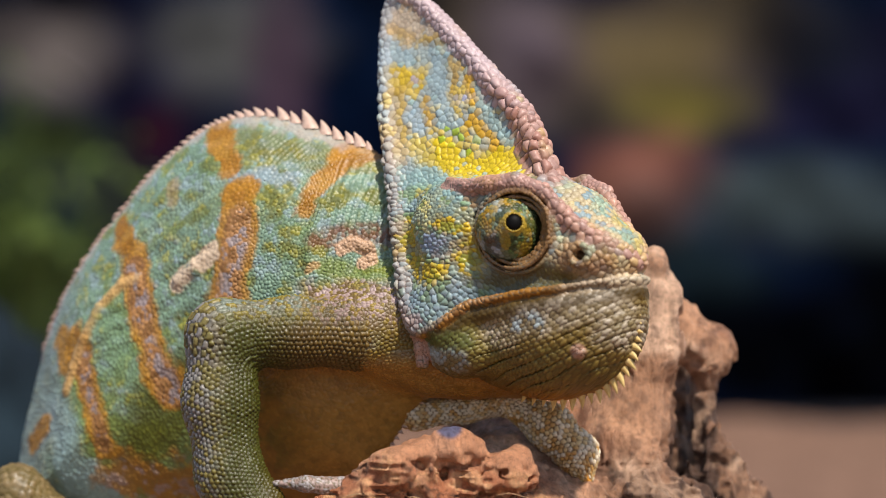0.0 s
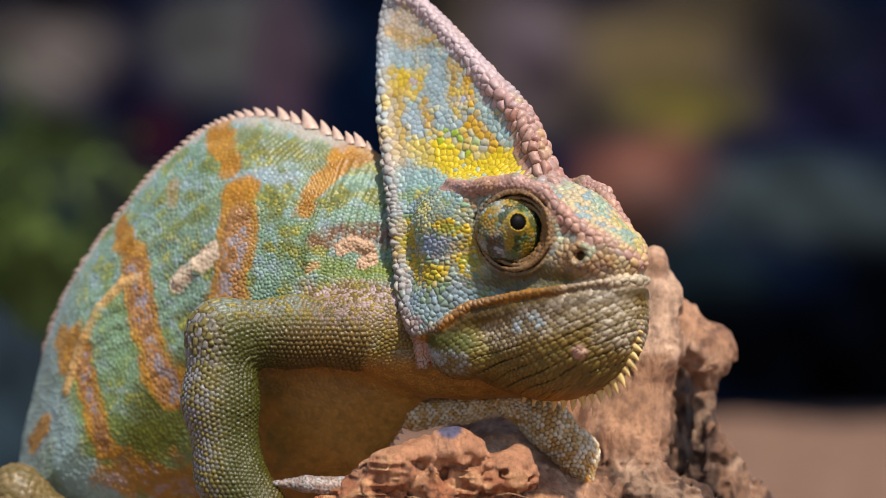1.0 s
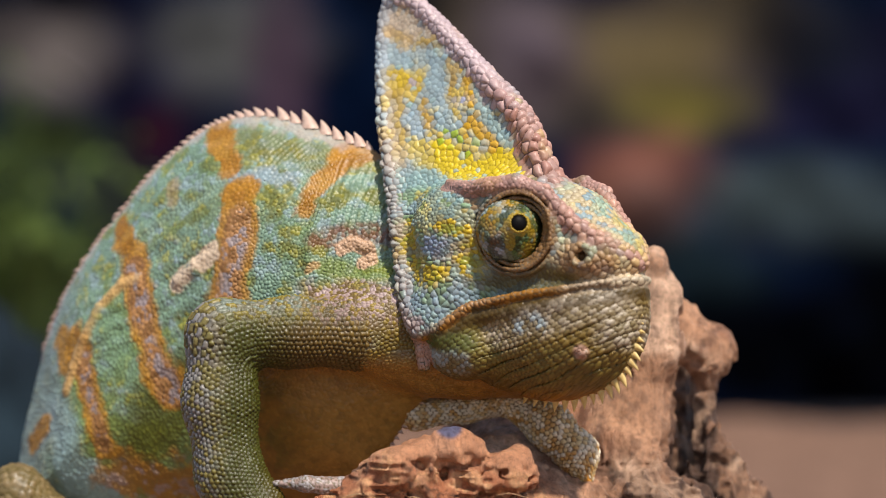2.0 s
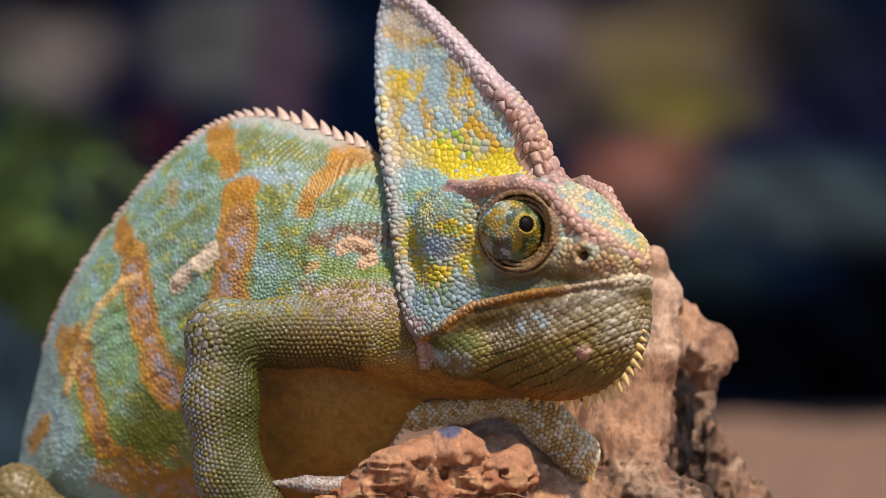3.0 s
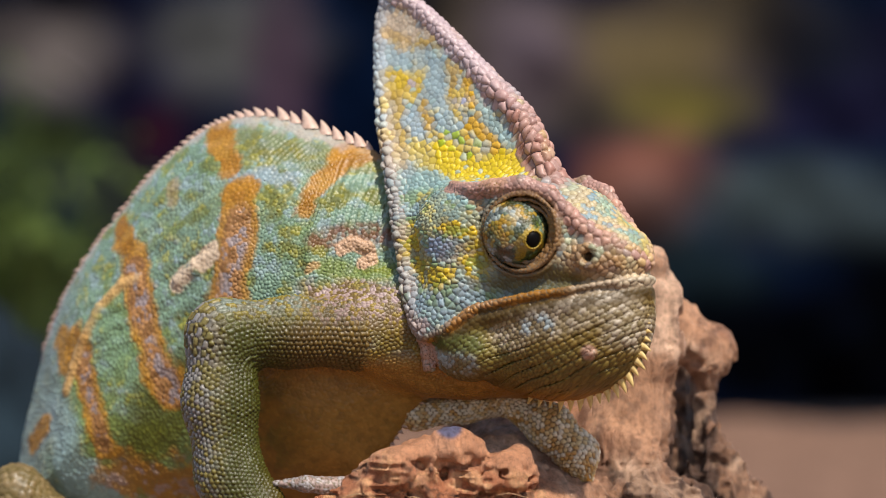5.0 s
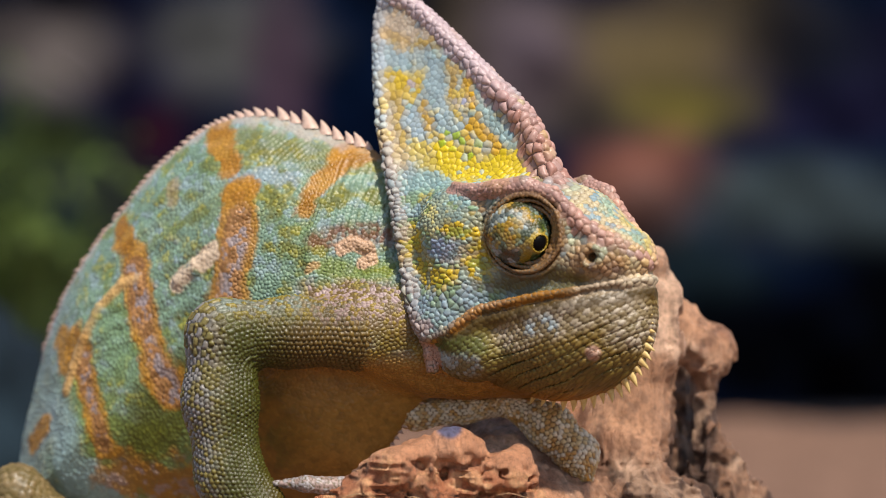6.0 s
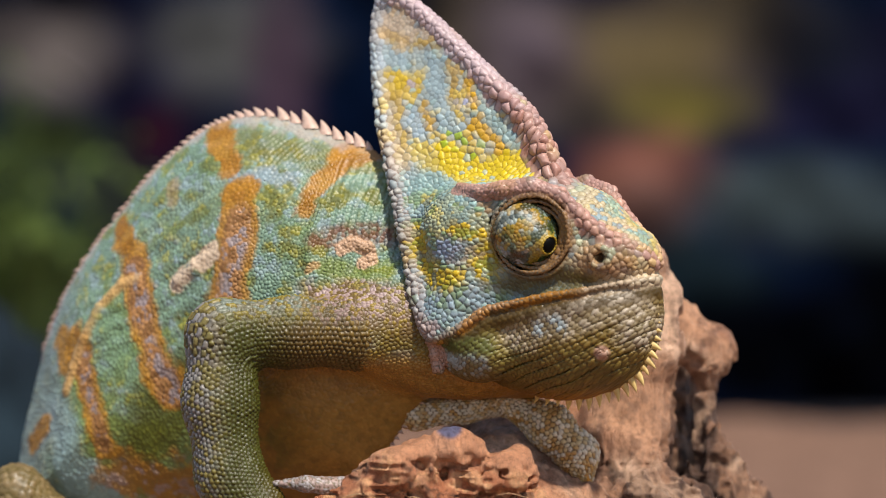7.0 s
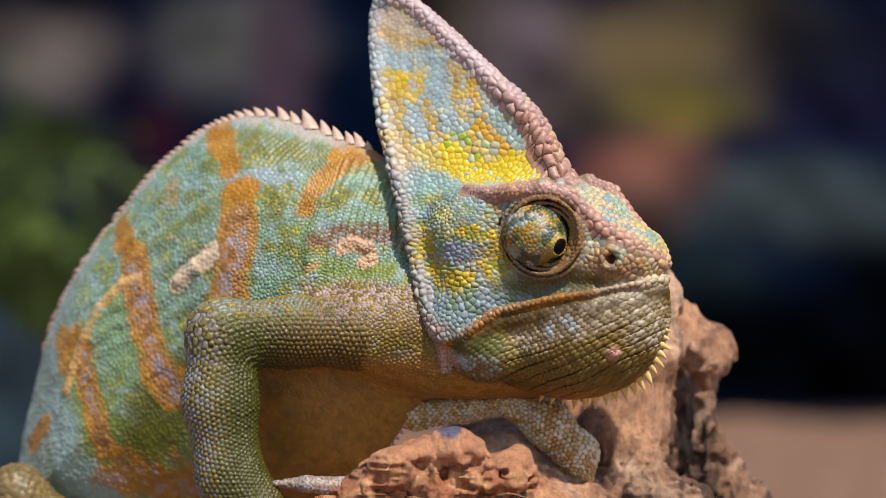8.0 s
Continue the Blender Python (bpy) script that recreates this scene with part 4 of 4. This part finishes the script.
for a, b in zip(KEEL, KEEL[1:]):
    run += float(np.hypot(*(b - a)))
    if run < nxt:
        continue
    tan = (b - a) / np.hypot(*(b - a))
    nor = Vector((tan[1], -tan[0]))
    if nor.y < 0 and nor.x > 0:
        nor = -nor
    out = Vector(body_point(nor.x, 0, nor.y)) - Vector(body_point(0, 0, 0))
    back = Vector(body_point(tan[0], 0, tan[1])) - Vector(body_point(0, 0, 0))
    grow = 0.42 + 0.62 * math.exp(-((run - 16) / 13) ** 2)
    set_spike("back_spike", DORSAL, body_point(b[0], 0, b[1]), out + 0.35 * back, back, grow * random.uniform(0.75, 1.2), chameleon)
    nxt = run + 2.7 * grow * random.uniform(0.8, 1.25)

# eye turret: a scaly cone of fused lids with a small pupil at its tip; it turns on its own
EYE_AT = head_point(*ORBIT) + np.array((-1.7, 1.4, 0.2))
# colours round the cone, by the angle from its right: grey-blue, orange and green streaks
STREAKS = ((20, lin(96, 104, 56)), (55, lin(150, 176, 170)), (78, lin(92, 96, 44)), (100, lin(190, 146, 40)), (125, lin(168, 190, 196)), (150, lin(176, 186, 180)), (168, lin(150, 126, 50)),
           (182, lin(176, 96, 26)), (200, lin(160, 150, 140)), (220, lin(172, 182, 196)), (245, lin(120, 130, 110)), (275, lin(96, 122, 76)), (310, lin(70, 98, 58)), (345, lin(90, 92, 46)))


def eye_turret():
    v, q = mesh_form(lambda p: smin(np.sqrt((p ** 2).sum(1)) - 6.0, cone(p, (0, 0, 2.0), (0, 0, 6.7), 4.3, 1.6), 1.8), (-8, -8, -8), (8, 8, 10), 0.17)
    hole = np.hypot(v[:, 0], v[:, 1])
    v[:, 2] -= 1.5 * ease(1.65, 1.2, hole) * (v[:, 2] > 0)
    nrm = normals_of(v, q)
    pol = np.arctan2(hole, v[:, 2])
    nv, seed, chance, dome = scales(v, nrm, 0.46 + 0.14 * ease(0.3, 1.0, pol), 0.40, RNG)
    fold = np.exp(-(np.sin(pol * 9 + 0.8 * vnoise(v, 4, 52)) / 0.38) ** 2) * ease(1.5, 1.9, pol)
    nv = nv - nrm * (0.6 * fold)[:, None]
    sp = np.arctan2(np.hypot(seed[:, 0], seed[:, 1]), seed[:, 2])
    n1, n2 = fbm(seed, 3.0, 3, 51), fbm(seed, 1.4, 2, 53)
    az = np.degrees(np.arctan2(seed[:, 1], seed[:, 0])) + 26 * n1 + 12 * n2
    ang = [a for a, _ in STREAKS]
    col = np.stack([np.interp(az % 360, ang, [c[k] for _, c in STREAKS], period=360) for k in range(3)], 1)
    col = blend(col, lin(186, 200, 200), ease(0.7, 0.85, chance) * ease(-0.3, 0.2, n1) * 0.3)
    col = blend(col, lin(92, 124, 52), ease(0.0, 0.35, n1 - 0.5 * n2) * 0.55)
    col = blend(col, lin(44, 46, 22), ease(0.05, 0.3, -n2 - 0.3 * n1) * 0.75)
    col = blend(col, lin(184, 144, 30), ease(0.15, 0.4, n2 + 0.4 * n1) * 0.65)
    col = blend(col, lin(96, 74, 46), ease(1.7, 2.1, sp) * 0.75)
    # shade in the sunken folds, added as dark colour
    col = blend(col, lin(50, 34, 20), fold * 0.7)
    col = col * (0.55 + 0.45 * ease(0.1, 0.6, dome))[:, None]
    col = blend(col, lin(190, 158, 56), ease(2.25, 1.9, np.hypot(seed[:, 0], seed[:, 1]) + 0.4 * n1) * (seed[:, 2] > 0))
    col = blend(col, lin(20, 14, 8), ease(1.55, 1.3, hole) * (v[:, 2] > 0))
    return nv + EYE_AT, q, col * 0.84


v, q, col = eye_turret()
eye = add_mesh("eye_turret", v, q, EYESKIN, tuple(EYE_AT), head, col, "scaly eye turret with golden ring")
bm = bmesh.new()
bmesh.ops.create_uvsphere(bm, u_segments=24, v_segments=12, radius=0.00142)
for f in bm.faces:
    f.smooth = True
me = bpy.data.meshes.new("pupil")
bm.transform(Matrix.Translation((0, 0, 0.0067)) @ Matrix.Diagonal((1, 1, 0.5, 1)))
bm.to_mesh(me)
bm.free()
me.materials.append(PUPIL)
pupil = tagged(new("pupil", me), "glossy black pupil")
pupil.parent, pupil.location = head, eye.location
# pale granules along the edge of the chest
GRANULE = spike_mesh("belly_spike", 1.5, 0.6, 0.3, PINKSPIKE)
for i in range(11):
    t = i / 10
    set_spike("belly_spike", GRANULE, body_point(0.2 + 8.2 * t, 0, -39.8 + 11.4 * t), body_point(0.8, 0.3, -0.6) - body_point(0, 0, 0), (1, 0, 1), random.uniform(0.6, 1.1), chameleon)
claw = spike_mesh("claw", 2.6, 1.0, 0.9, CLAW)
set_spike("claw", claw, (26.4, 15.4, -41.8), (0.15, -0.25, -1), (1, 0, 0.2), 0.8, chameleon)
set_spike("claw", claw, (27.6, 16, -37.5), (0.5, -0.3, -1), (1, 0, 0.2), 0.6, chameleon)
for x in (-31.5, -28.5):
    set_spike("claw", claw, (x, -5, -46), (0.3, -0.3, -1), (1, 0, 0.2), 0.9, chameleon)


# ---- driftwood ----
def wood_form(p):
    warp = p + 1.6 * np.c_[vnoise(p, 9, 61), vnoise(p, 9, 62), vnoise(p, 12, 63)]
    f = chain(warp, ((40, 30, -4), (39, 31, -20), (34, 32, -40), (30, 34, -70)), (4.2, 6.0, 10.0, 15.0), 3)
    f = smin(f, chain(warp, ((45, 38, -12), (51, 36, -20), (50.5, 36, -29), (54, 36, -44), (62, 36, -66)), (3.6, 5.0, 2.8, 5.0, 9.0), 2), 1.6)
    f = smin(f, chain(warp, ((46, 48, -26), (46, 48, -60)), (4.5, 12), 3), 1.5)
    f = smin(f, chain(warp, ((38, 22, -48), (46, 24, -52), (60, 30, -74)), (8, 8, 14), 3), 2)
    f = smin(f, chain(warp, ((-20, -1, -48.4), (-8, -1, -39.3), (1.8, -1, -35.0)), (4.5, 4.8, 5.0), 2.0), 1.5)
    f = smin(f, chain(warp, ((-2, 0, -43), (6, 0, -41.5), (13.4, 1, -39.4)), (5.0, 4.6, 4.3), 1.5), 1.0)
    f = smin(f, ell(warp, (-2, 8, -58), (28, 18, 14)), 3)
    f = smin(f, ell(warp, (26, 17, -49), (7, 7, 3.8)), 2)
    f = smin(f, chain(warp, ((-3, 38, -42), (8, 38, -37), (22, 38, -36)), (6, 7.5, 7.5), 2), 2)
    f = smax(f, -ell(p, (12, 18, -39), (7.6, 15, 9.5)), 1.5)
    f = smax(f, -ell(p, (17, 13, -46), (5, 10, 6)) - 1.5 * vnoise(p, 4, 52), 1.5)
    broken = ease(20, 14, p[:, 0]) * ease(12, 6, p[:, 1]) * ease(-35.5, -38, p[:, 2] + 0.10 * p[:, 0] + 1.2 * vnoise(p, 3, 57))
    for c, r in (((0.4, -5.5, -39.4), (1.3, 3, 2.4)), ((-3.9, -5.6, -38), (0.9, 2, 0.8)), ((6.6, -4.5, -38.3), (0.6, 2, 1.4)), ((9.8, -4, -39.8), (0.9, 2, 0.7)), ((11, -4, -43.6), (6.5, 4, 1.5)), ((-9, -6, -42.5), (3.0, 2, 0.8)), ((3.2, -5, -41.0), (1.2, 2, 0.6))):
        f = smax(f, -ell(p, c, r) - 0.6 * vnoise(p, 1.6, 58), 0.5)      # cracks of the broken end
    f = smin(f, cone(warp, (10, 26, -60), (16, 34, -170), 26, 34), 6)
    lying = ease(24, 14, p[:, 0]) * ease(16, 6, p[:, 1])
    along = p * np.c_[1 - 0.82 * lying, np.ones(len(p)), 0.18 + 0.82 * lying]
    grain = 1 - 2 * np.abs(vnoise(along + 0.3 * vnoise(p, 5, 60)[:, None], 1.9, 64))
    grain = grain + 0.6 * vnoise(along, 0.95, 59)
    rid = 1 - np.abs(fbm(p * np.array((1, 1, 0.5)), 7.0, 3, 65))
    cut = np.maximum(0.16 - np.abs(vnoise(p * np.array((1, 1, 0.55)), 4.5, 68)), 0) / 0.16
    plain = ease(24, 29, p[:, 0]) * ease(44, 40, p[:, 0]) * ease(-39, -34, p[:, 2])          # bare face below the snout
    worn = (1 - 0.35 * lying) * (1 - 0.6 * plain)
    torn = np.abs(vnoise(p * np.array((0.45, 1, 1.3)), 1.7, 55)) + 0.6 * np.abs(vnoise(p, 0.9, 56))
    rough = ease(24, 29, p[:, 0]) * ease(-34, -40, p[:, 2] + 2 * vnoise(p, 5, 54)) + 0.6 * ease(40, 45, p[:, 0]) * ease(-18, -26, p[:, 2])
    return f + broken * (1.5 * torn - 0.5) + rough * (2.2 * np.abs(vnoise(p * np.array((1, 1, 0.5)), 2.6, 53)) + 0.5 * torn - 0.8) + 0.9 * worn * fbm(p, 8, 5, 66) + (0.38 - 0.16 * lying) * (1 - 0.6 * plain) * grain + 3.0 * worn * np.maximum(rid - 0.75, 0) + 0.9 * worn * cut * ease(-0.2, 0.4, vnoise(p, 12, 69))


def wood_pigment(p):
    n1, n2, n3 = fbm(p, 14, 4, 71), fbm(p * np.array((1, 1, 0.6)), 5, 4, 72), fbm(p, 2.0, 3, 73)
    col = np.tile(np.array(lin(200, 152, 120)), (len(p), 1))
    col = blend(col, lin(232, 194, 166), ease(-0.05, 0.45, n1) * 0.8)
    col = blend(col, lin(150, 104, 80), ease(0.0, 0.5, n2) * 0.6)
    col = blend(col, lin(96, 70, 58), ease(0.1, 0.5, n3) * 0.45)
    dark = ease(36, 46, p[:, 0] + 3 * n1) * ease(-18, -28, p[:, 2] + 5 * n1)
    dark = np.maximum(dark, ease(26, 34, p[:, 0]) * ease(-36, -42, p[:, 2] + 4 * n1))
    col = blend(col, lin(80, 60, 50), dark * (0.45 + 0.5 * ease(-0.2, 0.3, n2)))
    col = blend(col, lin(190, 156, 130), dark * ease(0.1, 0.4, n1 - 0.5 * n3) * 0.7)
    lying = ease(24, 14, p[:, 0]) * ease(16, 6, p[:, 1])
    col = blend(col, lin(212, 150, 112), lying * 0.7)
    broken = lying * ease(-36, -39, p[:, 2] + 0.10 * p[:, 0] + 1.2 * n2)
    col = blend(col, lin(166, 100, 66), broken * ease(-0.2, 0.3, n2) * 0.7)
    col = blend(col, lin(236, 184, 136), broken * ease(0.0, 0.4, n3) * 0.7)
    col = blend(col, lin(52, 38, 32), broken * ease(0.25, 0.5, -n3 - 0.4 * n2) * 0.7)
    # blue spot on the knob: a sky reflection painted into the colour
    spot = 1 - ease(0.7, 1.25, np.sqrt((((p - np.array((1.4, -2.5, -31.6))) / np.array((2.0, 4.0, 1.3))) ** 2).sum(1)) + 0.3 * n2)
    return blend(col, lin(84, 96, 132), spot * 0.9)


v, q = mesh_form(wood_form, (-40, -12, -72), (80, 70, 4), 0.4)
WOODAT = (10.0, 26.0, -160.0)
driftwood = thing("driftwood", WOODAT, "weathered brown driftwood stump with hollow and knots", "driftwood")
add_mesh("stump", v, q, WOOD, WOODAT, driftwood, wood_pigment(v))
v, q = mesh_form(lambda p: cone(p, (12, 27, -60), (16, 34, -162), 26, 36) + 2.5 * fbm(p, 16, 4, 67), (-50, -30, -164), (80, 90, -66), 1.6)
add_mesh("trunk", v, q, WOOD, WOODAT, driftwood, wood_pigment(v))


def fibre(pts, thick, tone):
    """A loose strand of root fibre lying on the wood: a thin tapered tube."""
    line = smooth_line(pts, 6)
    n, sides = len(line), 6
    tan = np.gradient(line, axis=0)
    tan /= np.sqrt((tan ** 2).sum(1))[:, None]
    a = np.cross(tan, (0.0, 1.0, 0.0))
    a /= np.sqrt((a ** 2).sum(1))[:, None]
    b = np.cross(tan, a)
    w = thick * (0.35 + 0.65 * np.sin(np.linspace(0.25, 2.9, n)))
    ang = np.arange(sides) * 2 * math.pi / sides
    v = (line[:, None] + w[:, None, None] * (np.cos(ang)[None, :, None] * a[:, None] + np.sin(ang)[None, :, None] * b[:, None])).reshape(-1, 3)
    i, j = np.meshgrid(np.arange(n - 1), np.arange(sides), indexing="ij")
    k = (j + 1) % sides
    q = np.stack([i * sides + j, i * sides + k, (i + 1) * sides + k, (i + 1) * sides + j], -1).reshape(-1, 4)
    add_mesh("fibre", v, q, WOOD, WOODAT, driftwood, np.tile(np.array(tone), (len(v), 1)))


rng = random.Random(5)
for i in range(18):
    x = -17 + 12 * rng.random() if i < 12 else rng.uniform(1, 11)
    z, d = -42.6 - 2.5 * rng.random(), 1 if i % 3 else -1
    y = -4.6 - 0.8 * rng.random()
    run = rng.uniform(3, 7)
    fibre([(x, y, z), (x + 0.35 * run * d, y - 0.4, z + rng.uniform(0, 0.5)), (x + 0.7 * run * d, y - 0.4, z - 0.3), (x + run * d, y + 0.8, z - rng.uniform(0.5, 1.2))],
          rng.uniform(0.08, 0.18), lin(206, 168, 128) if rng.random() < 0.7 else lin(120, 84, 60))


# ---- surroundings ----
def soil_material():
    return plain_material("tan_sand", lin(104, 80, 68), lin(138, 108, 92), 40, 0.9, 0.2, 0.6, 0.004)


DARKROCK = plain_material("grey_rock", lin(12, 26, 36), lin(26, 42, 50), 18, 0.85, 0.3, 0.6, 0.004)
LEAF = plain_material("green_leaf", lin(44, 62, 26), lin(86, 100, 44), 60, 0.55, 0.4, 0.2, 0.001)


def grid_sheet(name, w, d, n, lift, material, at):
    bm = bmesh.new()
    bmesh.ops.create_grid(bm, x_segments=n, y_segments=n, size=0.5)
    for vert in bm.verts:
        x, y = vert.co.x * w, vert.co.y * d
        vert.co = (x, y, lift * noise.fractal(Vector((x * 6, y * 6, 3)), 1.0, 2.0, 4))
    for f in bm.faces:
        f.smooth = True
    me = bpy.data.meshes.new(name)
    bm.to_mesh(me)
    bm.free()
    me.materials.append(material)
    ob = new(name, me)
    ob.matrix_basis = at
    return ob


tagged(grid_sheet("ground", 8, 8, 160, 0.012, soil_material(), pose(0, 0.5, -0.012)), "tan sandy floor", "ground", kind="structure")


def back_wall():
    """Rockwork wall far behind: lumpy relief with patches of moss and stone over deep blue, near-black low at right."""
    nx, nz = 260, 130
    x, z = np.meshgrid(np.linspace(-1500, 1500, nx), np.linspace(-165, 1300, nz))
    flat = np.c_[x.ravel(), np.full(x.size, 0.0), z.ravel()]
    relief = 90 * fbm(flat, 420, 4, 81)
    v = flat + np.c_[0 * relief, 1750 + relief, 0 * relief]
    i = np.arange(nx * nz).reshape(nz, nx)
    q = np.stack([i[:-1, :-1], i[:-1, 1:], i[1:, 1:], i[1:, :-1]], -1).reshape(-1, 4)
    n1, n2 = fbm(flat, 160, 4, 82), fbm(flat, 60, 3, 83)
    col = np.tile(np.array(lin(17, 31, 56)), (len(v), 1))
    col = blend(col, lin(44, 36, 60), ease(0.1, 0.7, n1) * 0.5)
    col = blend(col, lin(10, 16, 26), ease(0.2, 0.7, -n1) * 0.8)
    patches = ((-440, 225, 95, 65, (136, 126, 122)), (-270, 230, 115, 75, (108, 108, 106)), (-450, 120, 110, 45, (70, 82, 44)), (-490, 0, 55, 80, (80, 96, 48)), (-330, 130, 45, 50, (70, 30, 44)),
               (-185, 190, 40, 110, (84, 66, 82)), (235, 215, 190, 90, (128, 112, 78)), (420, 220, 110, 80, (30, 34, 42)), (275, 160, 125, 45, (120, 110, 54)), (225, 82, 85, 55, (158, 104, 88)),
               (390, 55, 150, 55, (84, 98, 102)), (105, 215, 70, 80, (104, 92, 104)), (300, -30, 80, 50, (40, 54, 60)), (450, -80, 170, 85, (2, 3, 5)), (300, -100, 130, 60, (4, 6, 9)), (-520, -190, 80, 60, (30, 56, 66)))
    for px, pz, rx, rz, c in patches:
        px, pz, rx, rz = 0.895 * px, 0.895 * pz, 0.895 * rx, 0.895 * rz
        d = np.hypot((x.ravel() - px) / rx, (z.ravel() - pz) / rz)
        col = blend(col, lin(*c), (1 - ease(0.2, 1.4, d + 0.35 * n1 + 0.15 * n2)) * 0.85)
    wall = Mat("rockwork", 0.95, 0.02)
    a = wall.n("ShaderNodeAttribute")
    a.attribute_name = "pigment"
    wall.color(wall.mix(0.6, a.outputs["Color"], wall.ramp(wall.noise(14, 6, 0.7), [(0.3, (0.4, 0.4, 0.4)), (0.7, (1.3, 1.3, 1.3))]), "MULTIPLY"))
    wall.bump(wall.noise(30, 6, 0.65), 0.6, 0.01)
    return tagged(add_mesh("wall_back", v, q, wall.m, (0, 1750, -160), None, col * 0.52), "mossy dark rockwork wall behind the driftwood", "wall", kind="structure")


back_wall()


def rock(name, size, at, material, label, seed, turn=0):
    bm = bmesh.new()
    bmesh.ops.create_icosphere(bm, subdivisions=5, radius=1)
    off = Vector((seed * 7.1, seed * 3.3, seed))
    for vert in bm.verts:
        d = vert.co.normalized()
        k = 1 + 0.22 * noise.fractal(d * 1.3 + off, 1.0, 2.0, 5) + 0.05 * noise.fractal(d * 6 + off, 1.0, 2.0, 4)
        vert.co = (d.x * k * size[0], d.y * k * size[1], max(d.z * k, -0.9) * size[2])
    for f in bm.faces:
        f.smooth = True
    me = bpy.data.meshes.new(name)
    bm.to_mesh(me)
    bm.free()
    me.materials.append(material)
    ob = new(name, me)
    ob.matrix_basis = pose(*at, 0, 0, turn)
    return tagged(ob, label, "rock")


rock("rock", (0.13, 0.10, 0.09), (-0.27, 0.55, 0.05), DARKROCK, "dark blue-grey rock on the sand", 2, 10)


def leaf_clump(name, at, spread, count, leaf, material, label, seed):
    """A plant: many curved leaves on thin stems rising from its base."""
    rng = random.Random(seed)
    base = tagged(new(name), label, "plant")
    base.location = at
    bm = bmesh.new()
    stems = bmesh.new()
    for _ in range(count):
        tip = Vector((rng.gauss(0, spread[0]), rng.gauss(0, spread[1]), max(0.02, spread[2] + rng.gauss(0, spread[3]))))
        d = Vector((rng.uniform(-1, 1), rng.uniform(-1, 0.3), rng.uniform(-0.6, 0.5))).normalized()
        side = d.cross(Vector((0, 0, 1))).normalized()
        up = side.cross(d)
        L, prev = leaf * rng.uniform(0.6, 1.3), None
        for i in range(6):
            t = i / 5
            c = tip + d * (L * t) - Vector((0, 0, 0.35 * L * t * t))
            w = L * 0.28 * math.sin(math.pi * min(1, t * 0.92 + 0.08)) + 0.0005
            row = [bm.verts.new(c - side * w + up * w * 0.3), bm.verts.new(c), bm.verts.new(c + side * w + up * w * 0.3)]
            if prev:
                bm.faces.new((prev[0], prev[1], row[1], row[0]))
                bm.faces.new((prev[1], prev[2], row[2], row[1]))
            prev = row
        root = Vector((tip.x * 0.2, tip.y * 0.2, -0.02))
        m = (root + tip) / 2 + Vector((0, 0, 0.02))
        pts, ring0 = [root, m, tip], None
        for c in pts:
            ring = [stems.verts.new(c + Vector((0.0012 * math.cos(a), 0.0012 * math.sin(a), 0))) for a in (0, 2.1, 4.2)]
            if ring0:
                for k in range(3):
                    stems.faces.new((ring0[k], ring0[(k + 1) % 3], ring[(k + 1) % 3], ring[k]))
            ring0 = ring
    for nm, b in (("foliage", bm), ("stalk", stems)):
        me = bpy.data.meshes.new(nm)
        b.to_mesh(me)
        b.free()
        me.materials.append(material)
        for f in me.polygons:
            f.use_smooth = True
        ob = new(nm, me)
        ob.parent = base
        tagged(ob, kind="stuff")
    return base


leaf_clump("leafy_plant", (-0.40, 1.5, 0), (0.08, 0.05, 0.20, 0.05), 150, 0.03, LEAF, "dark green leafy plant standing on the sand", 3)


# ---- what moves ----
def motions():
    rows = ((0, 0, 0, 0, 0, 0), (0.5, -0.02, -0.12, 0.19, -0.07, -0.16), (1.0, -0.1, -0.26, 0.42, -0.11, -0.32), (1.5, -0.1, -0.38, 0.65, -0.11, -0.42),
            (3.0, -0.04, -0.62, 1.75, -0.04, -0.5), (3.5, -0.03, -0.7, 2.3, 0.0, -0.53), (4.0, 0.02, -0.85, 2.52, 0.05, -0.61), (4.5, 0.13, -0.95, 2.7, 0.08, -0.67),
            (6.0, 0.8, -1.55, 4.2, 0.3, -0.84), (6.5, 1.0, -1.75, 5.1, 0.38, -0.88), (7.0, 1.4, -2.0, 7.2, 0.5, -0.88), (7.5, 2.1, -2.38, 9.5, 0.74, -0.88), (8.0, 2.5, -2.55, 11.6, 0.84, -0.87))
    rest = head.location.copy()
    walk(head, [(t, pose(rest.x + dx / 1000, rest.y, rest.z + dz / 1000, a, b, c)) for t, a, b, c, dx, dz in rows])
    gaze = ((0, 0.085, -0.983, 0.163), (0.3, 0.101, -0.980, 0.171), (0.5, 0.154, -0.970, 0.188), (1, 0.181, -0.964, 0.196), (1.5, 0.187, -0.964, 0.190), (2.8, 0.155, -0.972, 0.179), (3, 0.301, -0.941, 0.152), (3.3, 0.308, -0.939, 0.152), (3.4, 0.377, -0.926, -0.012), (3.5, 0.383, -0.911, -0.151), (4, 0.381, -0.909, -0.167), (4.7, 0.355, -0.918, -0.177), (5.8, 0.452, -0.849, -0.276), (6.2, 0.448, -0.853, -0.268), (6.5, 0.472, -0.838, -0.272), (7, 0.489, -0.819, -0.301), (7.5, 0.507, -0.807, -0.302), (8, 0.459, -0.838, -0.294))
    at = eye.location.copy()
    for ob in (eye, pupil):
        walk(ob, [(t, Matrix.Translation(at) @ Vector(g).to_track_quat("Z", "Y").to_matrix().to_4x4()) for t, *g in gaze])


motions()
